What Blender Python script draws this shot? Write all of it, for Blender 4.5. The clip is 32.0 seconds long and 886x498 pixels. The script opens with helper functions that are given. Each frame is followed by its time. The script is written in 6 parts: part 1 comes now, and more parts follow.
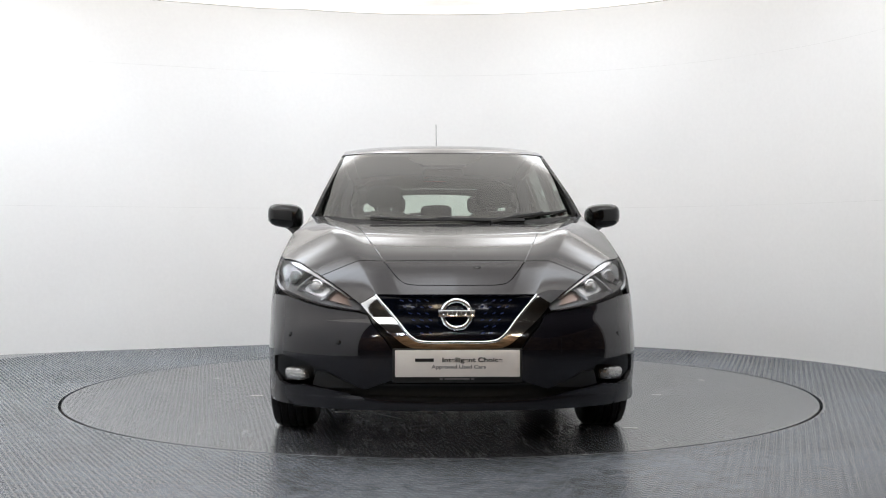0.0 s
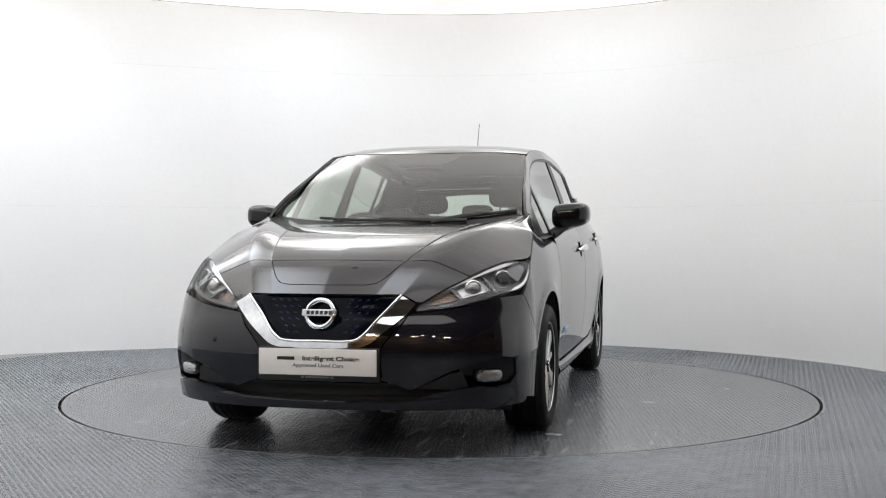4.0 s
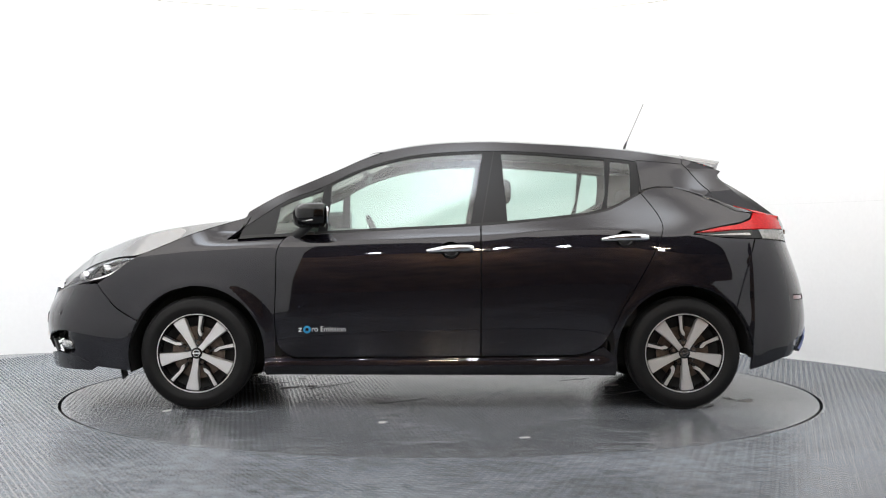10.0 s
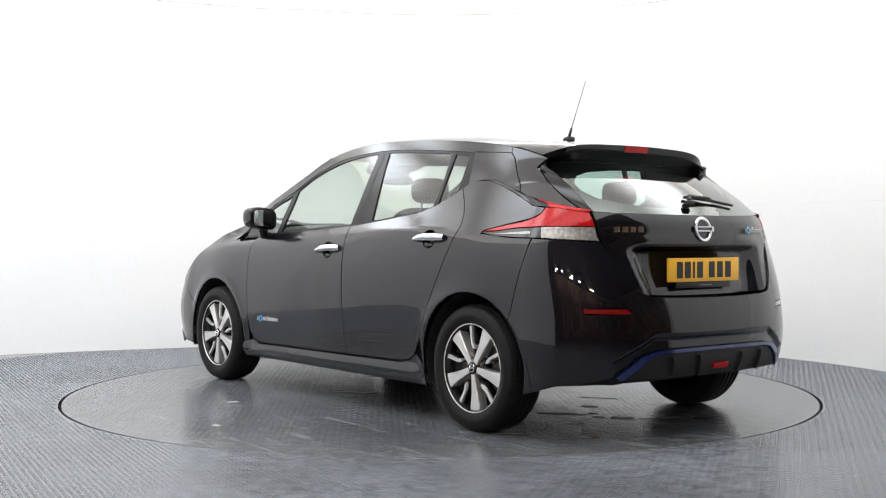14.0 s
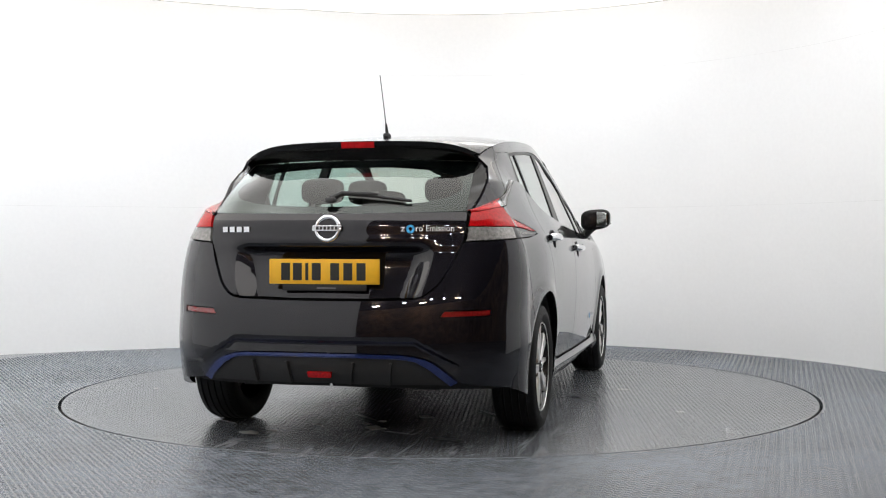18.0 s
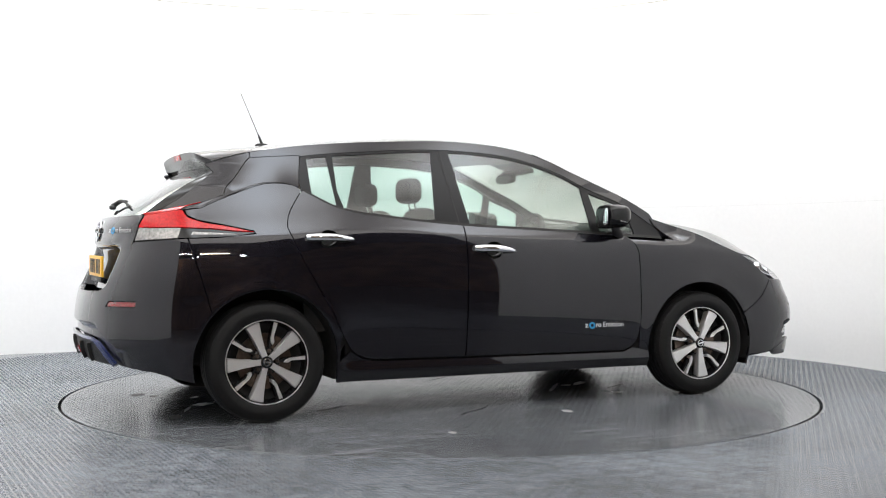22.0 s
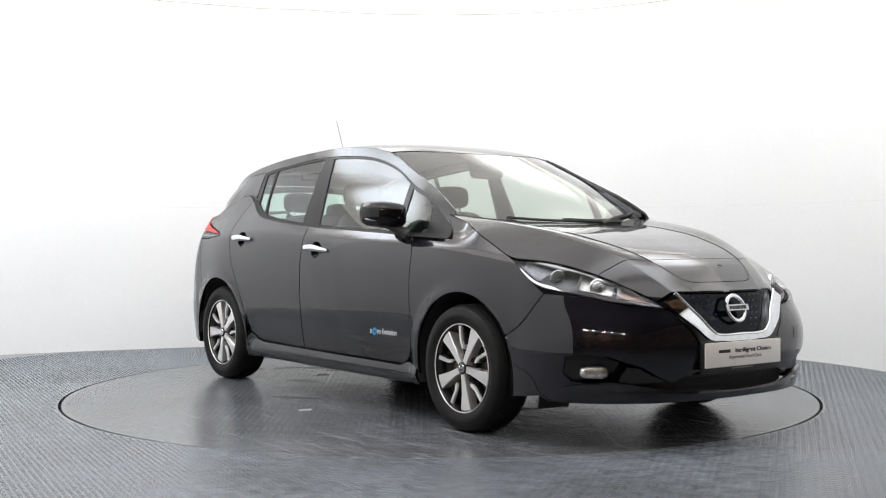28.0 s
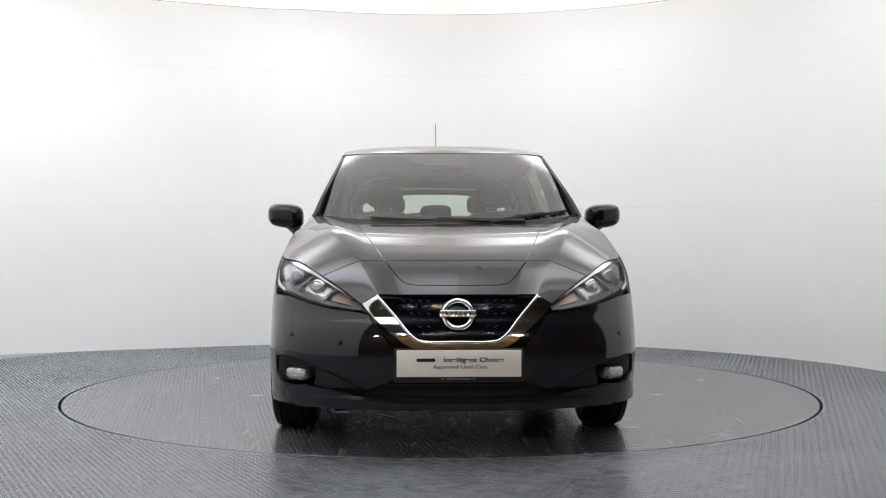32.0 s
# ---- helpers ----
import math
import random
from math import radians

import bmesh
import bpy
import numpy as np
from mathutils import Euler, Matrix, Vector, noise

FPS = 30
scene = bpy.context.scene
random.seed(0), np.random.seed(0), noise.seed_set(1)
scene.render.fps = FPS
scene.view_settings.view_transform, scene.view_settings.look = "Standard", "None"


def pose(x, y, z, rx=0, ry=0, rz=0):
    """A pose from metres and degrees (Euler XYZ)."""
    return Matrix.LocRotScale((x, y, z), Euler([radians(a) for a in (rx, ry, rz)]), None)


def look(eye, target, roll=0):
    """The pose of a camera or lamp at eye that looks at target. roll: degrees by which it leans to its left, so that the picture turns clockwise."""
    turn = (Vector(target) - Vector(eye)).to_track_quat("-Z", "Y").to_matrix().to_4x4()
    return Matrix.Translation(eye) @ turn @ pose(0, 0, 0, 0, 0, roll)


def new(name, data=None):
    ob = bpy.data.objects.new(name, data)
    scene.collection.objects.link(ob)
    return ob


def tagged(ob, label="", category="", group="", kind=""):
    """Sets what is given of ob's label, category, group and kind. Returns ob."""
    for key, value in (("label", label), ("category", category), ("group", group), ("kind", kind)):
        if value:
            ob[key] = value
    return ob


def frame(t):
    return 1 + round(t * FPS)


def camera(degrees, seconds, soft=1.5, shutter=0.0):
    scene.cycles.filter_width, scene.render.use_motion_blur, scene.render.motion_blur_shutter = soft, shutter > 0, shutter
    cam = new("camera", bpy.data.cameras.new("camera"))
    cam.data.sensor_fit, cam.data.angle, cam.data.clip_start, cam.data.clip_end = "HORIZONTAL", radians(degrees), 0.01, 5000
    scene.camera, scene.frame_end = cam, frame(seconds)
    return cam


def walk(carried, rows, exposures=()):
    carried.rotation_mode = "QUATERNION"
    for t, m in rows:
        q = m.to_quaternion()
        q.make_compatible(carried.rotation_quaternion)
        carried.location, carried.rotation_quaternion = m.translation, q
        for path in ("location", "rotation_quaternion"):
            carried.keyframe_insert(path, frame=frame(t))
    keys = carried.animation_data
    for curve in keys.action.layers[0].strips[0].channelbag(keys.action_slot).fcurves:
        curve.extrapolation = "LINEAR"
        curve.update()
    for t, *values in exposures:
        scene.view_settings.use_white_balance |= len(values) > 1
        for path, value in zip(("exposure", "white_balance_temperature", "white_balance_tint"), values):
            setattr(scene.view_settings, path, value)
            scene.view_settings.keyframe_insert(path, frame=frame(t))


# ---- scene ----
from mathutils.geometry import delaunay_2d_cdt

# camera: still, at the mouth of the photo booth
cam = camera(42.62, 32.0, soft=1.1)
CAM = pose(0.015, -7.122, 0.935, 89.56, 0, 0)
walk(cam, [(0.0, CAM), (32.0, CAM)], exposures=[(0.0, -0.18), (2.0, -0.2), (4.0, -0.18), (6.5, 0.06), (9.0, 0.28), (12.0, 0.28), (16.0, 0.02), (17.0, -0.06), (18.0, -0.03), (20.0, 0.15), (23.0, 0.28), (25.5, 0.26), (28.0, 0.12), (30.0, -0.14), (32.0, -0.19)])

# ---------------------------------------------------------------- world
world = bpy.data.worlds.new("world")
scene.world = world
world.use_nodes = True
world.node_tree.nodes["Background"].inputs[0].default_value = (0.02, 0.02, 0.022, 1)
world.node_tree.nodes["Background"].inputs[1].default_value = 1.0
CEILING_LIGHT, DIM_LIGHT, RIM_LIGHT = 5.4, 0.62, 1.35
BACK_LAMP = 200.0


# ---------------------------------------------------------------- materials
def material(name, colour, rough=0.5, metal=0.0, coat=0.0, spec=0.5, grain=None, stain=None, bump=None, emit=None):
    """colour: base; grain, stain: (scale, amount) of fine and broad variation; bump: (scale, distance)."""
    m = bpy.data.materials.new(name)
    m.use_nodes = True
    nt = m.node_tree
    b = nt.nodes["Principled BSDF"]
    b.inputs["Base Color"].default_value = (*colour, 1)
    b.inputs["Roughness"].default_value = rough
    b.inputs["Metallic"].default_value = metal
    b.inputs["Coat Weight"].default_value = coat
    b.inputs["Coat Roughness"].default_value = 0.02
    b.inputs["Coat IOR"].default_value = 1.64
    b.inputs["Specular IOR Level"].default_value = spec
    tc = nt.nodes.new("ShaderNodeTexCoord")
    last = None
    for scale_amount in (grain, stain):
        if not scale_amount:
            continue
        scale, amount = scale_amount
        n = nt.nodes.new("ShaderNodeTexNoise")
        n.inputs["Scale"].default_value = scale
        n.inputs["Detail"].default_value = 6
        nt.links.new(tc.outputs["Object"], n.inputs["Vector"])
        r = nt.nodes.new("ShaderNodeMapRange")
        r.inputs[1].default_value, r.inputs[2].default_value = 0.3, 0.7
        r.inputs[3].default_value, r.inputs[4].default_value = 1 - amount, 1 + amount
        nt.links.new(n.outputs[0], r.inputs[0])
        mix = nt.nodes.new("ShaderNodeMix")
        mix.data_type, mix.blend_type = "RGBA", "MULTIPLY"
        mix.inputs[0].default_value = 1
        if last:
            nt.links.new(last, mix.inputs[6])
        else:
            mix.inputs[6].default_value = (*colour, 1)
        nt.links.new(r.outputs[0], mix.inputs[7])
        last = mix.outputs[2]
        rr = nt.nodes.new("ShaderNodeMapRange")
        rr.inputs[3].default_value, rr.inputs[4].default_value = rough * (1 - amount), min(1, rough * (1 + amount))
        nt.links.new(n.outputs[0], rr.inputs[0])
        nt.links.new(rr.outputs[0], b.inputs["Roughness"])
    if last:
        nt.links.new(last, b.inputs["Base Color"])
    if bump:
        n = nt.nodes.new("ShaderNodeTexNoise")
        n.inputs["Scale"].default_value = bump[0]
        n.inputs["Detail"].default_value = 4
        nt.links.new(tc.outputs["Object"], n.inputs["Vector"])
        bp = nt.nodes.new("ShaderNodeBump")
        bp.inputs["Distance"].default_value = bump[1]
        nt.links.new(n.outputs[0], bp.inputs["Height"])
        nt.links.new(bp.outputs[0], b.inputs["Normal"])
    if emit:
        b.inputs["Emission Color"].default_value = (*emit[0], 1)
        b.inputs["Emission Strength"].default_value = emit[1]
    return m


def glass_material(name, tint, gloss=1.0, rough=0.0):
    """A thin pane: tinted straight-through light and a gloss that grows towards grazing angles."""
    m = bpy.data.materials.new(name)
    m.use_nodes = True
    nt = m.node_tree
    nt.nodes.remove(nt.nodes["Principled BSDF"])
    t = nt.nodes.new("ShaderNodeBsdfTransparent")
    t.inputs[0].default_value = (*tint, 1)
    g = nt.nodes.new("ShaderNodeBsdfGlossy")
    g.inputs["Roughness"].default_value = rough
    w = nt.nodes.new("ShaderNodeLayerWeight")
    w.inputs[0].default_value = 0.5
    p = nt.nodes.new("ShaderNodeMath")
    p.operation = "POWER"
    p.inputs[1].default_value = 4.5
    k = nt.nodes.new("ShaderNodeMath")
    k.operation = "MULTIPLY_ADD"
    k.inputs[1].default_value, k.inputs[2].default_value = 0.93 * gloss, 0.065 * gloss
    nt.links.new(w.outputs["Facing"], p.inputs[0])
    nt.links.new(p.outputs[0], k.inputs[0])
    mix = nt.nodes.new("ShaderNodeMixShader")
    nt.links.new(k.outputs[0], mix.inputs[0])
    nt.links.new(t.outputs[0], mix.inputs[1])
    nt.links.new(g.outputs[0], mix.inputs[2])
    nt.links.new(mix.outputs[0], nt.nodes["Material Output"].inputs[0])
    return m


PAINT = material("black_metallic_paint", (0.0040, 0.0038, 0.0058), 0.34, 0.0, coat=1.0, spec=0.1, grain=(900, 0.2), stain=(1.5, 0.06))
PAINT.node_tree.nodes["Principled BSDF"].inputs["Specular Tint"].default_value = (0.8, 0.76, 1.0, 1)
PAINT.node_tree.nodes["Principled BSDF"].inputs["Coat IOR"].default_value = 1.54
GLOSS = material("gloss_black_plastic", (0.003, 0.003, 0.0033), 0.1, spec=0.4, grain=(60, 0.1))
PILLAR = material("satin_black_film", (0.006, 0.006, 0.007), 0.3, spec=0.28, grain=(400, 0.15))
TRIM = material("black_textured_plastic", (0.012, 0.012, 0.0125), 0.55, grain=(500, 0.25), bump=(700, 0.0006))
SEAL = material("black_rubber_seal", (0.01, 0.01, 0.01), 0.6, grain=(200, 0.2))
CHROME = material("polished_chrome", (0.82, 0.83, 0.85), 0.06, 1.0, grain=(40, 0.1))
SATIN = material("satin_chrome", (0.55, 0.56, 0.58), 0.2, 1.0, grain=(80, 0.1))
ALLOY = material("machined_alloy", (0.76, 0.75, 0.745), 0.33, 0.7, grain=(300, 0.08))
ALLOY_DARK = material("gloss_black_alloy_pockets", (0.008, 0.008, 0.009), 0.25, 0.0, grain=(120, 0.2))
RUBBER = material("tyre_rubber", (0.006, 0.006, 0.0063), 0.62, spec=0.25, grain=(150, 0.25), stain=(9, 0.2), bump=(500, 0.0006))
STEEL = material("brake_steel", (0.11, 0.085, 0.07), 0.4, 0.9, grain=(60, 0.3), stain=(12, 0.3))
UNDER = material("underbody_black", (0.008, 0.008, 0.008), 0.8, grain=(30, 0.3))
BLUE = material("metallic_blue_trim", (0.007, 0.024, 0.15), 0.2, 0.5, coat=0.8, grain=(200, 0.15))
GRILLE = material("blue_black_grille_panel", (0.0015, 0.0025, 0.006), 0.12, 0.0, spec=0.15, grain=(30, 0.2))
GRILLE_BLUE = material("blue_grille_relief", (0.004, 0.016, 0.075), 0.35, 0.3, spec=0.3, grain=(50, 0.2))
RED = material("red_lens", (0.45, 0.006, 0.008), 0.12, coat=0.15, spec=0.25, grain=(90, 0.25))
RED_DARK = material("dark_red_reflector", (0.22, 0.006, 0.008), 0.12, coat=1.0, grain=(150, 0.3))
LAMP_CLEAR = material("clear_lamp_facets", (0.5, 0.5, 0.5), 0.1, 0.9, grain=(60, 0.3), bump=(120, 0.004))
TAIL_CLEAR = material("smoky_clear_lens", (0.3, 0.29, 0.28), 0.18, 0.5, grain=(60, 0.35), bump=(90, 0.003))
SILVER = material("silver_lettering", (0.62, 0.63, 0.65), 0.35, 0.3, grain=(60, 0.1))
LAMP_DARK = material("dark_lamp_housing", (0.028, 0.028, 0.031), 0.3, 0.5, grain=(30, 0.3))
LAMP_GREY = material("grey_lamp_bezel", (0.10, 0.103, 0.11), 0.25, 0.7, grain=(40, 0.2))
AMBER = material("amber_lamp_facets", (0.12, 0.075, 0.055), 0.2, 0.5, grain=(80, 0.3))
FABRIC = material("charcoal_seat_fabric", (0.022, 0.021, 0.021), 0.9, grain=(300, 0.3), bump=(500, 0.001))
CABIN_GREY = material("grey_cabin_trim", (0.13, 0.128, 0.125), 0.8, grain=(250, 0.15))
LINER = material("grey_headliner", (0.36, 0.35, 0.335), 0.95, grain=(250, 0.15))
DASH = material("dark_grey_dashboard", (0.03, 0.03, 0.031), 0.6, grain=(300, 0.2), bump=(600, 0.0008))
WHITE = material("white_plate", (0.84, 0.80, 0.77), 0.4, grain=(20, 0.03))
YELLOW = material("yellow_plate", (0.85, 0.46, 0.015), 0.35, grain=(25, 0.05))
INK = material("black_ink", (0.01, 0.01, 0.01), 0.5, grain=(50, 0.1))
GREY_INK = material("grey_ink", (0.16, 0.16, 0.165), 0.5, grain=(50, 0.1))
BADGE_BLUE = material("light_blue_badge", (0.02, 0.25, 0.5), 0.3, 0.4, grain=(60, 0.1))
MIRROR = material("mirror_glass", (0.9, 0.92, 0.95), 0.01, 1.0)
GLASS = glass_material("green_tinted_glass", (0.72, 0.87, 0.81), 1.4)
SCREEN = glass_material("windscreen_glass", (0.86, 0.86, 0.80), 1.7)
GLASS_DARK = glass_material("rear_side_glass", (0.70, 0.84, 0.79), 1.4)
LENS = glass_material("clear_lens", (0.92, 0.92, 0.93), 0.35)
WALL = material("white_painted_wall", (0.885, 0.888, 0.89), 0.55, grain=(35, 0.012), stain=(0.7, 0.02), bump=(40, 0.0006))
BROWN_WALL = material("brown_workshop_wall", (0.3, 0.19, 0.11), 0.8, grain=(2, 0.5), stain=(0.5, 0.5))
DARK_WALL = material("dark_workshop_wall", (0.045, 0.035, 0.027), 0.8, grain=(6, 0.3), stain=(0.6, 0.4))
CONCRETE = material("workshop_concrete", (0.09, 0.075, 0.06), 0.5, grain=(20, 0.2), stain=(0.8, 0.3))
STEEL_DARK = material("dark_racking_steel", (0.06, 0.045, 0.03), 0.5, 0.3, grain=(20, 0.3))


def luminous_fabric():
    """Stretched fabric lit from above by a ring of lamps: pale blue patches over each lamp, cream between them."""
    m = material("luminous_ceiling_fabric", (0.8, 0.77, 0.72), 0.9, grain=(3, 0.03))
    nt = m.node_tree
    b = nt.nodes["Principled BSDF"]

    def math_node(op, a, c=None, clamp=False):
        n = nt.nodes.new("ShaderNodeMath")
        n.operation, n.use_clamp = op, clamp
        for i, v in enumerate((a, c)):
            if v is None:
                continue
            if isinstance(v, (int, float)):
                n.inputs[i].default_value = v
            else:
                nt.links.new(v, n.inputs[i])
        return n.outputs[0]

    def smooth_range(v, lo, hi, out_lo, out_hi):
        n = nt.nodes.new("ShaderNodeMapRange")
        n.interpolation_type = "SMOOTHERSTEP"
        nt.links.new(v, n.inputs[0])
        for i, k in enumerate((lo, hi, out_lo, out_hi)):
            n.inputs[i + 1].default_value = k
        return n.outputs[0]

    tc = nt.nodes.new("ShaderNodeTexCoord")
    sep = nt.nodes.new("ShaderNodeSeparateXYZ")
    nt.links.new(tc.outputs["Object"], sep.inputs[0])
    x, y = sep.outputs[0], sep.outputs[1]
    r = math_node("SQRT", math_node("ADD", math_node("MULTIPLY", x, x), math_node("MULTIPLY", y, y)))
    ang = math_node("ARCTAN2", y, x)
    lobe = math_node("ADD", math_node("MULTIPLY", math_node("SINE", math_node("ADD", math_node("MULTIPLY", ang, 7.0), 0.1)), 0.5), 0.5)
    ring = math_node("MULTIPLY", smooth_range(r, 1.4, 2.45, 0.0, 1.0), smooth_range(r, 2.5, 2.95, 1.0, 0.0))
    ring = math_node("MULTIPLY", ring, smooth_range(x, -1.0, 3.2, 1.0, 0.7))
    inner = math_node("MULTIPLY", smooth_range(r, 0.1, 1.0, 0.3, 1.0), smooth_range(r, 1.0, 1.9, 1.0, 0.0))
    west = math_node("SQRT", math_node("ADD", math_node("POWER", math_node("ADD", x, 3.25), 2.0), math_node("POWER", math_node("ADD", y, -1.05), 2.0)))
    glow = math_node("MULTIPLY", ring, math_node("ADD", math_node("MULTIPLY", lobe, 0.97), 0.03))
    glow = math_node("ADD", glow, math_node("MULTIPLY", inner, 0.04), True)
    glow = math_node("ADD", glow, smooth_range(west, 0.1, 0.95, 1.1, 0.0))
    rim = smooth_range(r, 2.8, 3.15, DIM_LIGHT, RIM_LIGHT)
    rim = math_node("MULTIPLY", rim, smooth_range(y, -2.0, 1.2, 1.5, 1.0))
    warm = nt.nodes.new("ShaderNodeMix")
    warm.data_type, warm.blend_type = "RGBA", "MIX"
    nt.links.new(glow, warm.inputs[0])
    warm.inputs[6].default_value = (1.0, 0.965, 0.925, 1)
    warm.inputs[7].default_value = (0.9, 0.965, 1.05, 1)
    nt.links.new(warm.outputs[2], b.inputs["Emission Color"])
    nt.links.new(math_node("ADD", rim, math_node("MULTIPLY", glow, CEILING_LIGHT)), b.inputs["Emission Strength"])
    return m


LUMINOUS = luminous_fabric()
TUBE = material("lamp_tube", (0.9, 0.9, 0.9), 0.5, emit=((0.95, 0.98, 1.05), BACK_LAMP))
PIT = material("dark_joint", (0.008, 0.008, 0.008), 0.8)


def floor_material(name, colour, scratch, relief):
    """Worn steel tread plate: broad stains, fine scuffs, some white scratches."""
    m = material(name, colour, 0.2, 0.0, grain=(14, 0.26), stain=(1.1, 0.3), bump=(260, relief))
    nt = m.node_tree
    b = nt.nodes["Principled BSDF"]
    if scratch:
        tc = nt.nodes.new("ShaderNodeTexCoord")
        mp = nt.nodes.new("ShaderNodeMapping")
        mp.inputs["Scale"].default_value = (1.0, 9.0, 1.0)
        mp.inputs["Rotation"].default_value = (0, 0, 0.5)
        n = nt.nodes.new("ShaderNodeTexNoise")
        n.inputs["Scale"].default_value, n.inputs["Detail"].default_value = 2.2, 6
        r = nt.nodes.new("ShaderNodeMapRange")
        r.inputs[1].default_value, r.inputs[2].default_value = 0.56, 0.86
        old = b.inputs["Base Color"].links[0].from_socket
        mix = nt.nodes.new("ShaderNodeMix")
        mix.data_type = "RGBA"
        mix.inputs[7].default_value = (0.32, 0.325, 0.33, 1)
        nt.links.new(tc.outputs["Object"], mp.inputs[0])
        nt.links.new(mp.outputs[0], n.inputs["Vector"])
        nt.links.new(n.outputs[0], r.inputs[0])
        nt.links.new(r.outputs[0], mix.inputs[0])
        nt.links.new(old, mix.inputs[6])
        nt.links.new(mix.outputs[2], b.inputs["Base Color"])
    return m


FLOOR = floor_material("grey_tread_floor", (0.132, 0.147, 0.168), False, 0.0006)
DISC = floor_material("worn_turntable_steel", (0.107, 0.115, 0.128), True, 0.0003)


# ---------------------------------------------------------------- mesh helpers
def mesh_object(name, verts, faces, mat, parent=None, label="", smooth=False):
    me = bpy.data.meshes.new(name)
    me.from_pydata([tuple(v) for v in verts], [], [tuple(f) for f in faces])
    me.materials.append(mat)
    if smooth:
        me.polygons.foreach_set("use_smooth", [True] * len(me.polygons))
    me.update()
    ob = new(name, me)
    if parent:
        ob.parent = parent
    if label:
        tagged(ob, label)
    return ob


def part(name, bm, mat, parent=None, label="", smooth=True, angle=40):
    """Links a bmesh as one mesh object under a thing or a part."""
    me = bpy.data.meshes.new(name)
    bmesh.ops.recalc_face_normals(bm, faces=bm.faces)
    for e in bm.edges:
        e.smooth = len(e.link_faces) == 2 and e.calc_face_angle(0) < radians(angle)
    for f in bm.faces:
        f.smooth = smooth
    bm.to_mesh(me)
    bm.free()
    me.materials.append(mat)
    ob = new(name, me)
    if parent:
        ob.parent = parent
    if label:
        tagged(ob, label)
    return ob


def box(bm, size, m, bevel=0.0, seg=2):
    made = bmesh.ops.create_cube(bm, size=1.0, matrix=m @ Matrix.Diagonal((*size, 1)))
    if bevel:
        edges = list({e for v in made["verts"] for e in v.link_edges})
        bmesh.ops.bevel(bm, geom=edges, offset=bevel, segments=seg, affect="EDGES", profile=0.6)
    return bm


def lathe(bm, profile, n=64, axis="y", m=None):
    """Turns (radius, along) points round an axis."""
    rings = []
    for r, a in profile:
        ring = []
        for i in range(n):
            c, s = math.cos(2 * math.pi * i / n), math.sin(2 * math.pi * i / n)
            p = Vector((r * c, a, r * s)) if axis == "y" else Vector((r * c, r * s, a))
            ring.append(bm.verts.new(m @ p if m else p))
        rings.append(ring)
    for a, b in zip(rings, rings[1:]):
        for i in range(n):
            bm.faces.new((a[i], a[(i + 1) % n], b[(i + 1) % n], b[i]))
    return bm


def tube(bm, pts, radius, n=8, closed=False):
    """A round rod along points; radius may be a list."""
    pts = [Vector(p) for p in pts]
    rad = radius if isinstance(radius, (list, tuple)) else [radius] * len(pts)
    rings = []
    up = Vector((0.13, 0.29, 0.95)).normalized()
    for i, p in enumerate(pts):
        a = pts[i - 1] if (i or closed) else p
        b = pts[(i + 1) % len(pts)] if (i < len(pts) - 1 or closed) else p
        d = (b - a).normalized()
        u = d.cross(up).normalized()
        w = u.cross(d)
        rings.append([bm.verts.new(p + rad[i] * (math.cos(2 * math.pi * k / n) * u + math.sin(2 * math.pi * k / n) * w)) for k in range(n)])
    pairs = list(zip(rings, rings[1:])) + ([(rings[-1], rings[0])] if closed else [])
    for a, b in pairs:
        for k in range(n):
            bm.faces.new((a[k], a[(k + 1) % n], b[(k + 1) % n], b[k]))
    if not closed:
        bm.faces.new(rings[0])
        bm.faces.new(rings[-1][::-1])
    return bm


def spline(knots):
    """A smooth curve through (x, value, ...) knots; takes numbers or arrays."""
    k = np.array(knots, float)
    k = k[np.argsort(k[:, 0])]
    x, y = k[:, 0], k[:, 1:]
    d = np.diff(y, axis=0) / np.diff(x)[:, None]
    h = np.diff(x)[:, None]
    m = np.vstack([d[:1], (d[:-1] * h[1:] + d[1:] * h[:-1]) / (h[1:] + h[:-1]), d[-1:]])

    def at(v):
        v = np.clip(np.asarray(v, float), x[0], x[-1])
        i = np.clip(np.searchsorted(x, v, side="right") - 1, 0, len(x) - 2)
        hh = (x[i + 1] - x[i])
        t = ((v - x[i]) / hh)[..., None]
        hh = hh[..., None]
        r = (2 * t**3 - 3 * t**2 + 1) * y[i] + (t**3 - 2 * t**2 + t) * hh * m[i] + (-2 * t**3 + 3 * t**2) * y[i + 1] + (t**3 - t**2) * hh * m[i + 1]
        return r[..., 0] if y.shape[1] == 1 else r
    return at


def smooth_line(pts, n=8):
    """More points on a smooth curve through 2D or 3D points."""
    p = np.array(pts, float)
    s = np.r_[0, np.cumsum(np.linalg.norm(np.diff(p, axis=0), axis=1))]
    f = spline([(a, *q) for a, q in zip(s, p)])
    return [tuple(q) for q in f(np.linspace(0, s[-1], n * (len(p) - 1) + 1))]


# ---------------------------------------------------------------- the booth: floor, wall, luminous ceiling, dark workshop behind
WALL_TOP = 3.0
wall_line = [(3.3 * math.cos(a), 3.3 * math.sin(a)) for a in np.linspace(radians(-45.5), radians(112), 40)]
wall_line += smooth_line([(-1.58, 3.02), (-2.37, 2.70), (-3.01, 2.43), (-3.6, 2.12), (-4.25, 1.55), (-4.7, 0.5), (-4.75, -0.7), (-4.4, -1.9), (-3.6, -2.8), (-2.4, -3.6), (-1.34, -4.2)], 6)


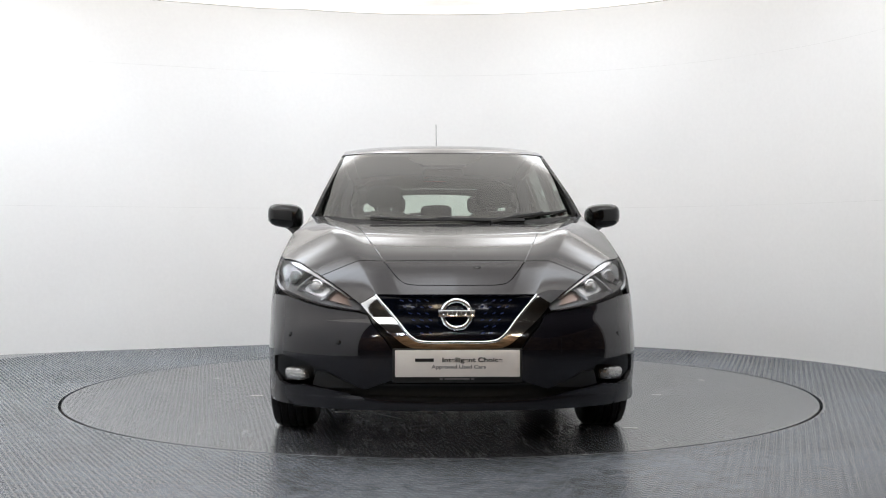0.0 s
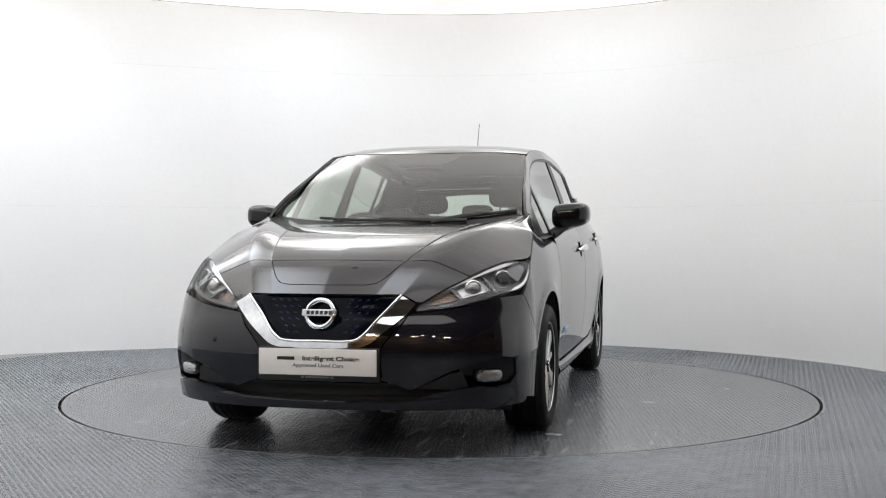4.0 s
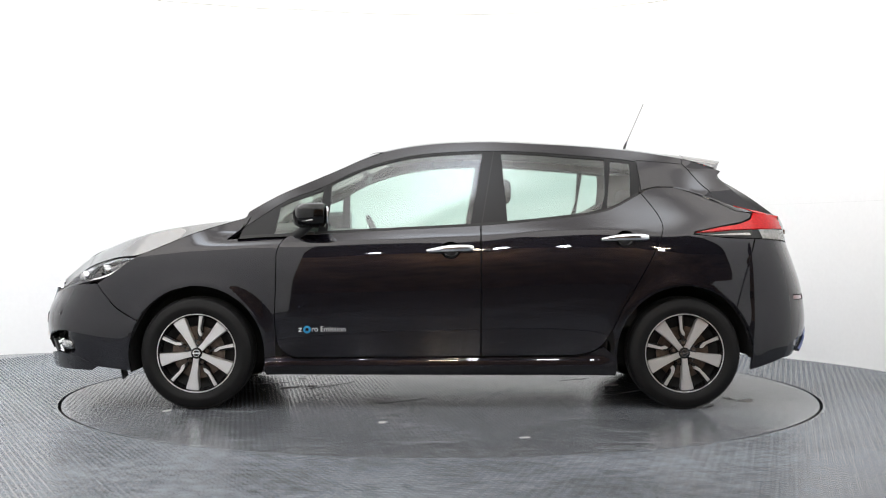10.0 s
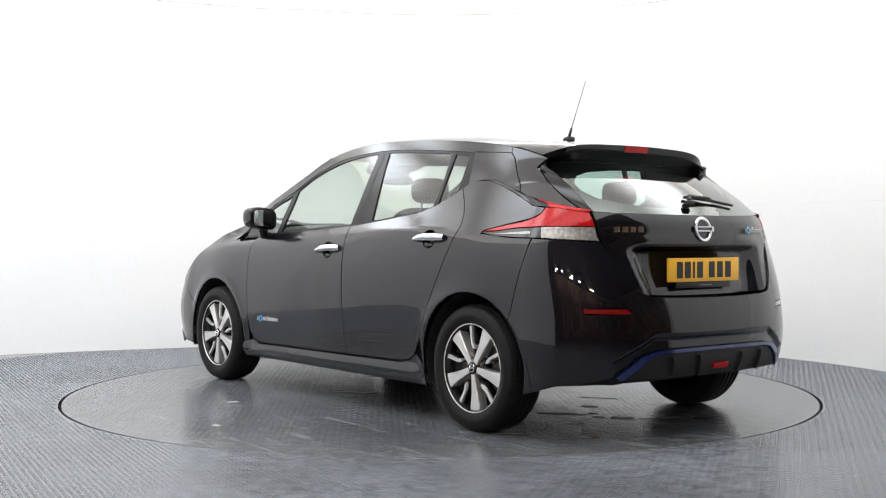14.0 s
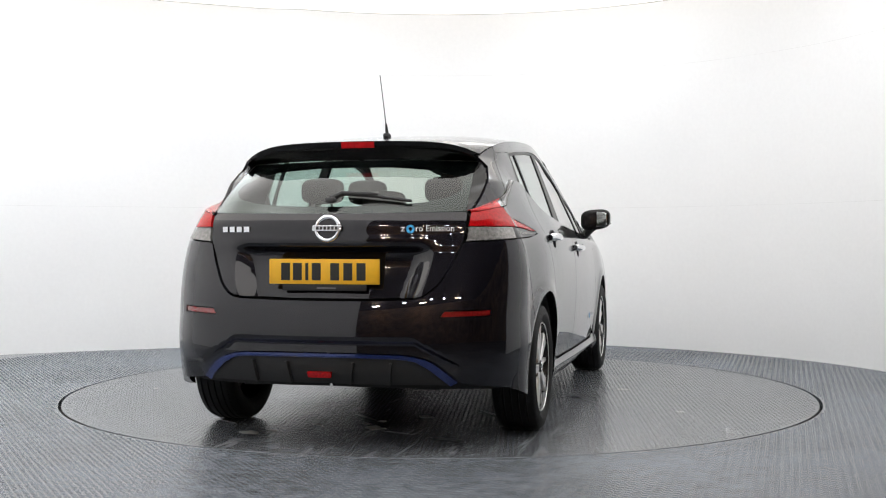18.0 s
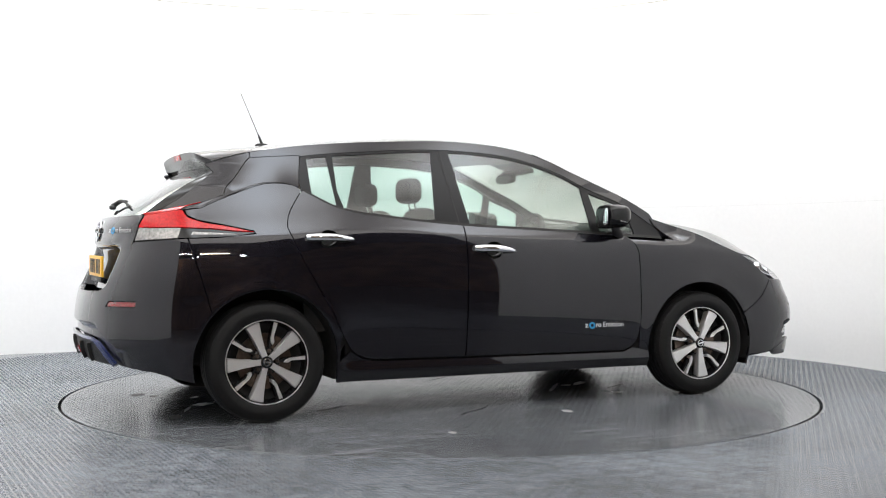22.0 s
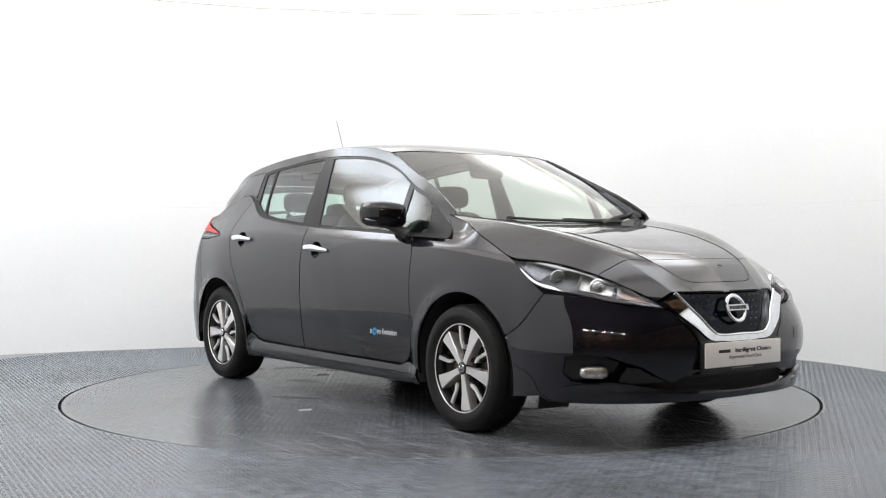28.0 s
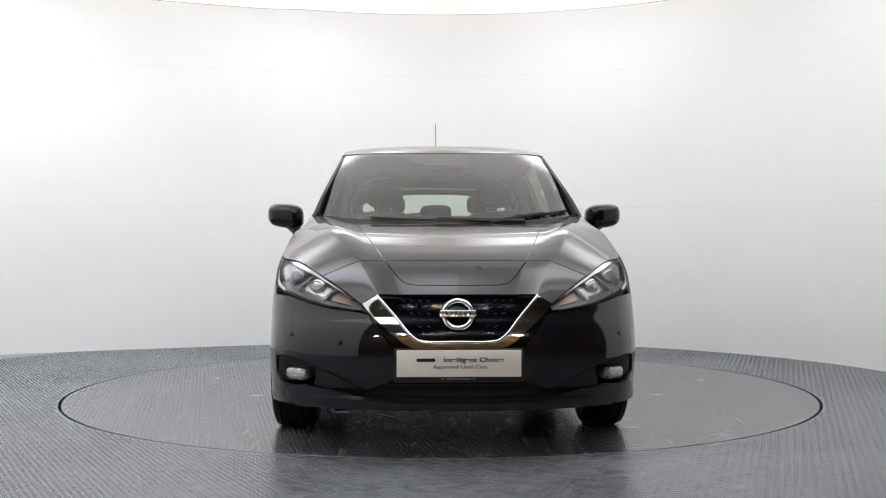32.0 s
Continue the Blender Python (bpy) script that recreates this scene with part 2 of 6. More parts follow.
def wall_shell(line, z0, z1, thick):
    verts, faces = [], []
    n = len(line)
    for i, p in enumerate(line):
        a, b = Vector(line[max(i - 1, 0)]), Vector(line[min(i + 1, n - 1)])
        d = (b - a).normalized()
        out = Vector((d.y, -d.x))
        for q in (Vector(p), Vector(p) + out * thick):
            verts += [(q.x, q.y, z0), (q.x, q.y, z1)]
    for i in range(n - 1):
        a, b = 4 * i, 4 * i + 4
        faces += [(a, a + 1, b + 1, b), (a + 2, b + 2, b + 3, a + 3), (a + 1, a + 3, b + 3, b + 1), (a, b, b + 2, a + 2)]
    faces += [(0, 2, 3, 1), (4 * n - 4, 4 * n - 3, 4 * n - 1, 4 * n - 2)]
    return verts, faces


booth_wall = mesh_object("wall_north", *wall_shell(wall_line, 0.0, WALL_TOP, 0.12), WALL, smooth=True)
me = booth_wall.data
me.set_sharp_from_angle(angle=radians(35))
tagged(booth_wall, "white painted curved wall of the photo booth", "wall", kind="structure")

# ceiling: one glowing sheet just over the wall's top
sheet_line = wall_line + [(-0.6, -4.5), (0.8, -4.4), (1.9, -3.6)]
cv = [(x, y, WALL_TOP + 0.004) for x, y in sheet_line] + [(x, y, WALL_TOP + 0.06) for x, y in sheet_line]
nw = len(sheet_line)
cf = [tuple(range(nw - 1, -1, -1)), tuple(range(nw, 2 * nw))] + [(i, (i + 1) % nw, nw + (i + 1) % nw, nw + i) for i in range(nw)]
tagged(mesh_object("ceiling", cv, cf, LUMINOUS), "white glowing fabric ceiling over the booth", "ceiling", kind="structure")

RADIUS = 2.259


def ring_sheet(r0, size, z0, z1, n=128):
    """A square floor with a round hole."""
    verts, faces = [], []
    for i in range(n):
        a = 2 * math.pi * i / n
        c, s = math.cos(a), math.sin(a)
        k = size / max(abs(c), abs(s))
        verts += [(r0 * c, r0 * s, z1), (k * c, k * s, z1), (r0 * c, r0 * s, z0)]
    for i in range(n):
        a, b = 3 * i, 3 * ((i + 1) % n)
        faces += [(a, a + 1, b + 1, b), (a, b, b + 2, a + 2)]
    return verts, faces


floor = mesh_object("floor", *ring_sheet(RADIUS + 0.018, 14.0, -0.06, 0.0), FLOOR)
tagged(floor, "grey steel tread plate floor with a dull sheen", "floor", kind="structure")
pit = bmesh.new()
lathe(pit, [(0.001, -0.06), (2.6, -0.06), (2.6, -0.08), (0.001, -0.08)], 64, "z")
tagged(part("floor_pit", pit, PIT), "dark pit under the turntable joint", "pit", kind="structure")

turntable = new("turntable")
tagged(turntable, "round worn steel turntable plate set flush in the floor", "turntable")
bm = bmesh.new()
lathe(bm, [(0.0005, 0.0), (0.6, 0.0), (1.2, 0.0), (1.8, 0.0), (RADIUS - 0.003, 0.0), (RADIUS, -0.003)], 160, "z")
part("plate", bm, DISC, turntable, angle=25)
bm = bmesh.new()
lathe(bm, [(RADIUS, -0.003), (RADIUS, -0.05)], 160, "z")
part("rim", bm, PIT, turntable, "dark oily rim of the plate")


def tread(inside, cell, turn, half, height):
    """Raised lozenges of tread plate, every other one turned, where inside(x, y)."""
    n = int(half / cell)
    gx, gy = np.meshgrid(np.arange(-n, n + 1), np.arange(-n, n + 1))
    flip = ((gx + gy) % 2).ravel().astype(bool)
    x, y = gx.ravel() * cell, gy.ravel() * cell
    c, s = math.cos(turn), math.sin(turn)
    x, y = c * x - s * y, s * x + c * y
    keep = inside(x, y)
    x, y, flip = x[keep], y[keep], flip[keep]
    a = np.where(flip, radians(45), radians(-45)) + turn
    d = np.stack([np.cos(a), np.sin(a)], 1)
    e = np.stack([-d[:, 1], d[:, 0]], 1)
    o = np.stack([x, y], 1)
    L, W, H = cell * 0.52, cell * 0.17, height
    low = [o + d * L, o + e * W, o - d * L, o - e * W]
    top = [o + d * L * 0.72, o + e * W * 0.55, o - d * L * 0.72, o - e * W * 0.55]
    z0, z1 = np.zeros(len(o)), np.full(len(o), H)
    v = np.stack([np.c_[p, z0] for p in low] + [np.c_[p, z1] for p in top], 1).reshape(-1, 3)
    b = (np.arange(len(o)) * 8)[:, None]
    quads = np.concatenate([b + np.array(q) for q in ((4, 5, 6, 7), (0, 1, 5, 4), (1, 2, 6, 5), (2, 3, 7, 6), (3, 0, 4, 7))])
    return v, quads


def tread_object(name, v, quads, mat, parent):
    me = bpy.data.meshes.new(name)
    me.vertices.add(len(v))
    me.vertices.foreach_set("co", v.ravel())
    me.loops.add(quads.size)
    me.loops.foreach_set("vertex_index", quads.ravel().astype(np.int32))
    me.polygons.add(len(quads))
    me.polygons.foreach_set("loop_start", np.arange(len(quads), dtype=np.int32) * 4)
    me.update(calc_edges=True)
    me.materials.append(mat)
    ob = new(name, me)
    ob.parent = parent
    tagged(ob, "raised lozenge tread pattern", kind="stuff")
    return ob


CELL = 0.025
tread_object("tread", *tread(lambda x, y: (x * x + y * y > (RADIUS + 0.03)**2) & (y > -3.2) & (x * x + y * y < 3.9**2), CELL, radians(28), 4.0, 0.0017), FLOOR, floor)
tread_object("tread", *tread(lambda x, y: x * x + y * y < (RADIUS - 0.02)**2, CELL, radians(10), 2.4, 0.0006), DISC, turntable)

# peeling flakes and cracks of the turntable's worn coating
FLAKE = material("pale_bare_steel", (0.34, 0.33, 0.32), 0.5, 0.1, grain=(30, 0.3))
CRACK = material("dark_oily_crack", (0.012, 0.012, 0.012), 0.35, grain=(30, 0.3))
rng = random.Random(7)
FLAKES = [(-1.51, -0.045, 0.17, 0.11), (-1.40, 0.03, 0.08, 0.05), (-1.30, -0.02, 0.06, 0.05), (-1.78, 0.51, 0.12, 0.09), (-1.70, 0.42, 0.06, 0.05), (-1.49, 0.26, 0.09, 0.04), (0.94, -0.57, 0.11, 0.08), (0.95, -0.09, 0.2, 0.08), (0.82, -0.15, 0.08, 0.06), (0.26, -1.12, 0.1, 0.06), (-1.1, -0.2, 0.12, 0.07), (0.3, 1.3, 0.08, 0.05), (-0.6, -1.5, 0.07, 0.05), (1.5, 0.9, 0.09, 0.05), (-0.4, 1.75, 0.06, 0.04)]
CRACKS = [(-1.74, -0.47, 0.22, 0.07), (-1.62, -0.2, 0.25, 0.025), (-1.2, 0.1, 0.3, 0.03), (0.7, -0.2, 0.5, 0.03), (1.1, -0.3, 0.3, 0.025), (-0.2, -0.9, 0.35, 0.02), (-0.9, -0.5, 0.3, 0.025), (0.2, 0.5, 0.4, 0.03), (-1.5, 0.75, 0.2, 0.02)]


def flake(x, y, length, width, turn, mat, name, label):
    """A thin ragged scale on the plate."""
    n = 18
    pts = []
    for i in range(n):
        a = 2 * math.pi * i / n
        r = rng.uniform(0.55, 1.1)
        pts.append((length / 2 * r * math.cos(a), width / 2 * r * math.sin(a)))
    c, s = math.cos(turn), math.sin(turn)
    bm = bmesh.new()
    low = [bm.verts.new((x + c * u - s * v, y + s * u + c * v, 0.0004)) for u, v in pts]
    top = [bm.verts.new((x + (c * u - s * v) * 0.93, y + (s * u + c * v) * 0.93, 0.0021)) for u, v in pts]
    bm.faces.new(top)
    for i in range(n):
        bm.faces.new((low[i], low[(i + 1) % n], top[(i + 1) % n], top[i]))
    part(name, bm, mat, turntable, label, smooth=False)


for x, y, length, width in FLAKES:
    flake(x, y, length, width, rng.uniform(-0.5, 0.5) + 0.9, FLAKE, "flake", "pale peeled patch")
for x, y, length, width in CRACKS:
    flake(x, y, length, width, rng.uniform(-0.4, 0.4) + 0.9, CRACK, "crack", "dark crack in the coating")

# the dark workshop in which the booth stands; its lamps show in the car's paint
def slab(name, size, at, mat, label, category):
    bm = bmesh.new()
    box(bm, size, pose(*at))
    ob = part(name, bm, mat, smooth=False)
    tagged(ob, label, category, kind="structure")
    return ob


slab("wall_south", (16, 0.2, 4.6), (0, -13, 2.3), BROWN_WALL, "dark brown workshop wall behind the camera", "wall")
slab("wall_west", (0.2, 18, 4.6), (-8, -4, 2.3), BROWN_WALL, "dark brown workshop side wall", "wall")
slab("wall_east", (0.2, 18, 4.6), (8, -4, 2.3), BROWN_WALL, "dark brown workshop side wall", "wall")
slab("wall_end", (16, 0.2, 4.6), (0, 5, 2.3), DARK_WALL, "dark workshop end wall behind the booth", "wall")
slab("ceiling_workshop", (16, 18.2, 0.2), (0, -4, 4.7), DARK_WALL, "dark workshop ceiling", "ceiling")


def flood_lamp(x, y, z, target):
    lamp = new("flood_lamp")
    lamp.matrix_basis = look((x, y, z), target)
    tagged(lamp, "white rectangular flood lamp on a ceiling pole", "lamp", "flood lamps")
    bm = bmesh.new()
    box(bm, (0.21, 0.11, 0.08), pose(0, 0, 0.045), 0.01)
    part("housing", bm, STEEL_DARK, lamp)
    bm = bmesh.new()
    box(bm, (0.17, 0.07, 0.012), pose(0, 0, 0.0))
    part("diffuser", bm, TUBE, lamp, "glowing white diffuser", smooth=False)
    top = lamp.matrix_basis.inverted() @ Vector((x, y, 4.6))
    bm = bmesh.new()
    tube(bm, [(0, 0, 0.06), tuple(top)], 0.012, 6)
    part("pole", bm, STEEL_DARK, lamp)
    return lamp


for x, y, z, tx in ((-2.7, -8.6, 3.3, -0.4), (-1.1, -8.3, 3.3, 0.0), (0.45, -8.2, 3.3, 0.0), (1.35, -8.3, 3.3, 0.2), (2.9, -8.6, 3.3, 0.4)):
    flood_lamp(x, y, z, (tx, 0, 1.0))

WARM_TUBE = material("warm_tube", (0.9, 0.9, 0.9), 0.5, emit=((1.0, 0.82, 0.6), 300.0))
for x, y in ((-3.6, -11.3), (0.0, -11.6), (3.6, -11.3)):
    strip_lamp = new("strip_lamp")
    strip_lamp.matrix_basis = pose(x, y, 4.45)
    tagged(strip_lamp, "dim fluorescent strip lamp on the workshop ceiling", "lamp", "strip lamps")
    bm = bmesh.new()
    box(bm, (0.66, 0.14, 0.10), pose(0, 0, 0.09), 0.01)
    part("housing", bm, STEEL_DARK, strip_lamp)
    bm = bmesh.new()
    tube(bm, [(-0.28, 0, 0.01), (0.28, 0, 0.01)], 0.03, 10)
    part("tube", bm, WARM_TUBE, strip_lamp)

# sheet joints of the booth wall
SEAM = material("filled_wall_joint", (0.79, 0.79, 0.79), 0.65, grain=(8, 0.08))
run = [0.0]
for p, q in zip(wall_line, wall_line[1:]):
    run.append(run[-1] + math.dist(p, q))


def wall_at(d, out=0.0015):
    i = max(k for k in range(len(run) - 1) if run[k] <= d)
    t = (d - run[i]) / (run[i + 1] - run[i])
    p, q = Vector(wall_line[i]), Vector(wall_line[i + 1])
    e = (q - p).normalized()
    return p.lerp(q, t) + Vector((-e.y, e.x)) * out


for z in (1.22, 2.44):
    pts = [wall_at(d) for d in np.linspace(0.02, run[-1] - 0.02, 160)]
    mesh_object("wall_joint", [(p.x, p.y, z) for p in pts] + [(p.x, p.y, z + 0.0025) for p in pts], [(i, i + 1, 161 + i, 160 + i) for i in range(159)], SEAM, booth_wall)

# ---------------------------------------------------------------- the car: its surfaces (x ahead, y to its left, z up; metres)
FRONT, REAR, NOSE_LEN, TAIL_LEN = 1.72, -1.70, 0.98, 0.92
AXLE, HUB = 1.347, 0.31
half_width = spline([(1.72, 0.846), (1.35, 0.868), (0.9, 0.868), (0.4, 0.876), (0, 0.881), (-0.5, 0.885), (-1.0, 0.889), (-1.35, 0.89), (-1.7, 0.862)])
crease = spline([(1.72, 0.83), (1.4, 0.868), (0.9, 0.905), (0.4, 0.925), (-0.2, 0.947), (-0.6, 0.975), (-0.95, 0.975), (-1.2, 0.953), (-1.43, 0.938), (-1.7, 0.928)])
section = spline([(-0.8, -0.066), (-0.74, -0.053), (-0.66, -0.037), (-0.6, -0.027), (-0.5, -0.013), (-0.4, -0.004), (-0.33, -0.0005), (-0.22, 0.0), (-0.14, -0.004), (-0.08, -0.0115), (-0.02, -0.023), (0.012, -0.033), (0.05, -0.054), (0.1, -0.083), (0.15, -0.112), (0.22, -0.148), (0.33, -0.195)])
nose_x = spline([(0.15, 2.29), (0.2, 2.31), (0.24, 2.322), (0.28, 2.318), (0.33, 2.325), (0.38, 2.338), (0.5, 2.345), (0.56, 2.332), (0.62, 2.305), (0.7, 2.28), (0.76, 2.23), (0.85, 2.1)])
tail_x = spline([(0.2, -2.1), (0.28, -2.145), (0.35, -2.178), (0.41, -2.185), (0.58, -2.176), (0.68, -2.155), (0.82, -2.107), (0.95, -2.06), (1.03, -2.052), (1.07, -2.03), (1.12, -1.98), (1.25, -1.85)])
nose_n = spline([(0.2, 2.4), (0.35, 2.65), (0.5, 2.7), (0.64, 2.45), (0.75, 2.22), (0.9, 2.1)])
tail_n = spline([(0.25, 2.3), (0.6, 2.35), (0.9, 2.3), (1.05, 2.35), (1.2, 2.4)])


def side_y(x, z):
    x = np.clip(x, REAR, FRONT)
    q = z - crease(x)
    p = section(q)
    t = np.clip((np.abs(x) - 0.8) / 0.5, 0, 1)
    low = 1 - 0.7 * t * t * (3 - 2 * t)
    p = np.where(q < -0.3, p * low, p)
    r = np.hypot(np.abs(x) - AXLE, z - HUB)
    return half_width(x) + p + 0.007 * np.exp(-((r - 0.385) / 0.04)**2)


def skin(a):
    """The upright skin: a = rows of (s, z); s is x along the sides and runs on round the nose and the tail."""
    s, z = a[:, 0], a[:, 1]
    x, y = s.copy(), side_y(s, z)
    for k, base, length, far, power in ((s > FRONT, FRONT, NOSE_LEN, nose_x, nose_n), (s < REAR, REAR, -TAIL_LEN, tail_x, tail_n)):
        f = np.clip((s[k] - base) / length, 0, 1) * math.pi / 2
        n = power(z[k])
        x[k] = base + (far(z[k]) - base) * np.sin(f)**(2 / n)
        y[k] = side_y(np.full(k.sum(), base), z[k]) * np.maximum(np.cos(f), 0)**(2 / n)
    return np.stack([x, y, z], 1)


def sx(x, z):
    """The skin's (s, z) at the given x."""
    if REAR <= x <= FRONT:
        return (x, z)
    base, length, far, power = (FRONT, NOSE_LEN, nose_x, nose_n) if x > 0 else (REAR, -TAIL_LEN, tail_x, tail_n)
    k = min(max((x - base) / (float(far(z)) - base), 0), 1)
    return (base + length * math.asin(k**(float(power(z)) / 2)) * 2 / math.pi, z)


def fy(y, z, base=FRONT):
    """The skin's (s, z) at the given y of the nose, or of the tail."""
    length, power = (NOSE_LEN, nose_n) if base > 0 else (-TAIL_LEN, tail_n)
    k = min(max(y / float(side_y(np.array([base]), np.array([z]))[0]), 0), 1)
    return (base + length * math.acos(k**(float(power(z)) / 2)) * 2 / math.pi, z)


def ry(y, z):
    return fy(y, z, REAR)


glass_foot = spline([(1.25, 0.735), (0.9, 0.770), (0.5, 0.783), (0, 0.79), (-0.5, 0.794), (-1.0, 0.787), (-1.35, 0.762), (-1.7, 0.69), (-1.95, 0.637)])


haunch = spline([(1.3, 0), (-1.0, 0), (-1.27, 0.0), (-1.4, 0.018), (-1.52, 0.04), (-1.62, 0.042), (-1.75, 0.02), (-1.9, 0.0), (-2.0, 0.0)])


def house(a):
    """The leaning sides of the cabin: rows of (x, z)."""
    x, z = a[:, 0], a[:, 1]
    t = np.clip((x + 0.3) / 0.75, 0, 1)
    taper = 0.035 * t * t * (3 - 2 * t) * np.clip((z - 0.93) / 0.3, 0, 1)
    return np.stack([x, glass_foot(x) - 0.325 * (z - 1.0) - 0.09 * (z - 1.0)**2 - taper + haunch(x) * np.clip((1.34 - z) / 0.13, 0, 1), z], 1)


rail = spline([(1.1, 1.085), (0.94, 1.178), (0.71, 1.281), (0.58, 1.337), (0.42, 1.408), (0.26, 1.455), (0.1, 1.480), (-0.07, 1.492), (-0.3, 1.496), (-0.55, 1.486), (-0.9, 1.463), (-1.2, 1.430), (-1.43, 1.389), (-1.66, 1.318)])
crown = spline([(0.6, 1.385), (0.46, 1.444), (0.3, 1.489), (0.1, 1.519), (-0.1, 1.533), (-0.3, 1.537), (-0.6, 1.528), (-0.9, 1.506), (-1.2, 1.473), (-1.45, 1.441), (-1.7, 1.407)])


def roof(a):
    """Rows of (x, v * 0.6), v from the middle (0) to the rail (1)."""
    x, v = a[:, 0], a[:, 1] / 0.6
    w = np.abs(v)
    zr = rail(x)
    y = house(np.stack([x, zr], 1))[:, 1]
    k = np.clip((-1.25 - x) / 0.3, 0, 1)
    fall = (1 - k) * (0.55 * w**2 + 0.45 * w**5) + k * (0.22 * w**2 + 0.78 * w**7)
    return np.stack([x, y * v, crown(x) - (crown(x) - zr) * fall], 1)


fender_gap = [(1.66, 0.858), (1.58, 0.89), (1.48, 0.932), (1.38, 0.973), (1.28, 1.008), (1.18, 1.038), (1.08, 1.066)]


def wing(a):
    """The flank's skin, drawn in towards the cabin behind the bonnet."""
    p = skin(a)
    u, v = np.clip((1.40 - a[:, 0]) / 0.21, 0, 1), np.clip((a[:, 1] - 0.905) / 0.085, 0, 1)
    b = u * u * (3 - 2 * u) * v * v * (3 - 2 * v)
    p[:, 1] = p[:, 1] * (1 - b) + np.minimum(p[:, 1], house(a)[:, 1] + 0.007) * b
    return p


def resample(pts, n):
    """n + 1 points at even steps on a smooth curve."""
    p = np.array(pts, float)
    d = np.r_[0, np.cumsum(np.linalg.norm(np.diff(p, axis=0), axis=1))]
    return spline([(a, *q) for a, q in zip(d, p)])(np.linspace(0, d[-1], n + 1))


hood_lines = [resample(p, 40) for p in (
    [(1.22, 0, 1.024), (1.5, 0, 0.991), (1.8, 0, 0.936), (2.13, 0, 0.826), (2.288, 0, 0.703)],
    [(1.175, 0.50, 1.028), (1.455, 0.45, 0.998), (1.765, 0.395, 0.944), (2.10, 0.305, 0.827), (2.268, 0.235, 0.702)],
    [(1.11, 0.635, 1.056), (1.40, 0.61, 1.024), (1.70, 0.545, 0.969), (2.06, 0.42, 0.825), (2.237, 0.345, 0.70)],
    [tuple(q) for q in wing(np.array(fender_gap[::-1]))] + [(1.82, 0.722, 0.838), (1.99, 0.617, 0.79), (2.12, 0.504, 0.722), (2.214, 0.412, 0.66)])]
HOOD_L, HOOD_W = 1.25, 0.72


def hood(a):
    """Rows of (w * HOOD_L, v * HOOD_W): w from the windscreen (0) to the nose (1), v from the middle (0) to the edge (1)."""
    w, v = a[:, 0] / HOOD_L * 40, np.clip(np.abs(a[:, 1]) / HOOD_W, 0, 1)
    i = np.clip(w.astype(int), 0, 39)
    t = (w - i)[:, None]
    p = [line[i] * (1 - t) + line[i + 1] * t for line in hood_lines]
    out = np.empty((len(a), 3))
    marks = (0, 0.42, 0.76, 1.0)
    ms = [(p[1] - p[0]) / marks[1] * np.array([1, 1, 0.1]), (p[1] - p[0]) / marks[1] * np.array([1, 1, 1.6]), (p[2] - p[1]) / (marks[2] - marks[1]) * np.array([1, 1, 0.75]), None, None, (p[3] - p[2]) / (1 - marks[2])]
    ms[3] = 0.8 * (p[2] - p[1]) / (marks[2] - marks[1]) + 0.2 * ms[5]
    ms[4] = 0.15 * (p[2] - p[1]) / (marks[2] - marks[1]) + 0.85 * ms[5]
    for k in range(3):
        sel = (v >= marks[k]) & (v <= marks[k + 1] + 1e-9) if k == 2 else (v >= marks[k]) & (v < marks[k + 1])
        h = marks[k + 1] - marks[k]
        u = ((v[sel] - marks[k]) / h)[:, None]
        out[sel] = (2 * u**3 - 3 * u**2 + 1) * p[k][sel] + (u**3 - 2 * u**2 + u) * h * ms[2 * k][sel] + (-2 * u**3 + 3 * u**2) * p[k + 1][sel] + (u**3 - u**2) * h * ms[2 * k + 1][sel]
    out[:, 1] *= np.where(a[:, 1] < 0, -1, 1)
    return out


def windscreen(a):
    """Rows of (u * 0.9, v * 0.62)."""
    u, v = a[:, 0:1] / 0.9, a[:, 1:2] / 0.62
    base = np.hstack([1.235 - 0.18 * np.abs(v)**2.2, 0.698 * v, 1.003 + 0.05 * v**2])
    head = roof(np.hstack([0.462 - 0.14 * v**2, 0.6 * v])) * np.array([1, 0.985, 1]) - np.array([0, 0, 0.002])
    p = base * (1 - u) + head * u
    bulge = np.sin(math.pi * u) * 0.022
    return p + np.hstack([bulge * 0.5, 0 * u, bulge * 0.87])


def pillar_a(a):
    """Between the windscreen's side and the rail: rows of (u * 0.9, w * 0.06)."""
    u, w = a[:, 0] / 0.9, a[:, 1:2] / 0.06
    inner = windscreen(np.stack([a[:, 0], np.full(len(a), 0.62)], 1))
    x = 1.09 * (1 - u) + 0.34 * u
    outer = house(np.stack([x, rail(x)], 1))
    mid = np.sin(math.pi * w) * 0.006
    return inner * (1 - w) + outer * w + mid * np.array([0.4, 0.5, 0.7])


def back_glass(a):
    """Rows of (u * 0.55, v * 0.6), u from the spoiler (0) to the foot (1)."""
    u, v = a[:, 0:1] / 0.55, a[:, 1:2] / 0.6
    top = np.hstack([-1.585 + 0.05 * v**2, 0.575 * v, 1.318 + 0.012 * (1 - v**2)])
    foot = np.hstack([-2.04 + 0.115 * np.abs(v)**2.5, 0.61 * v, 1.055 + 0.012 * v**2])
    bulge = np.sin(math.pi * u) * 0.014
    return top * (1 - u) + foot * u + np.hstack([-bulge * 0.6, 0 * u, bulge * 0.8])


# ---------------------------------------------------------------- panels cut from those surfaces
def area(p):
    return 0.5 * sum(a[0] * b[1] - b[0] * a[1] for a, b in zip(p, p[1:] + p[:1]))


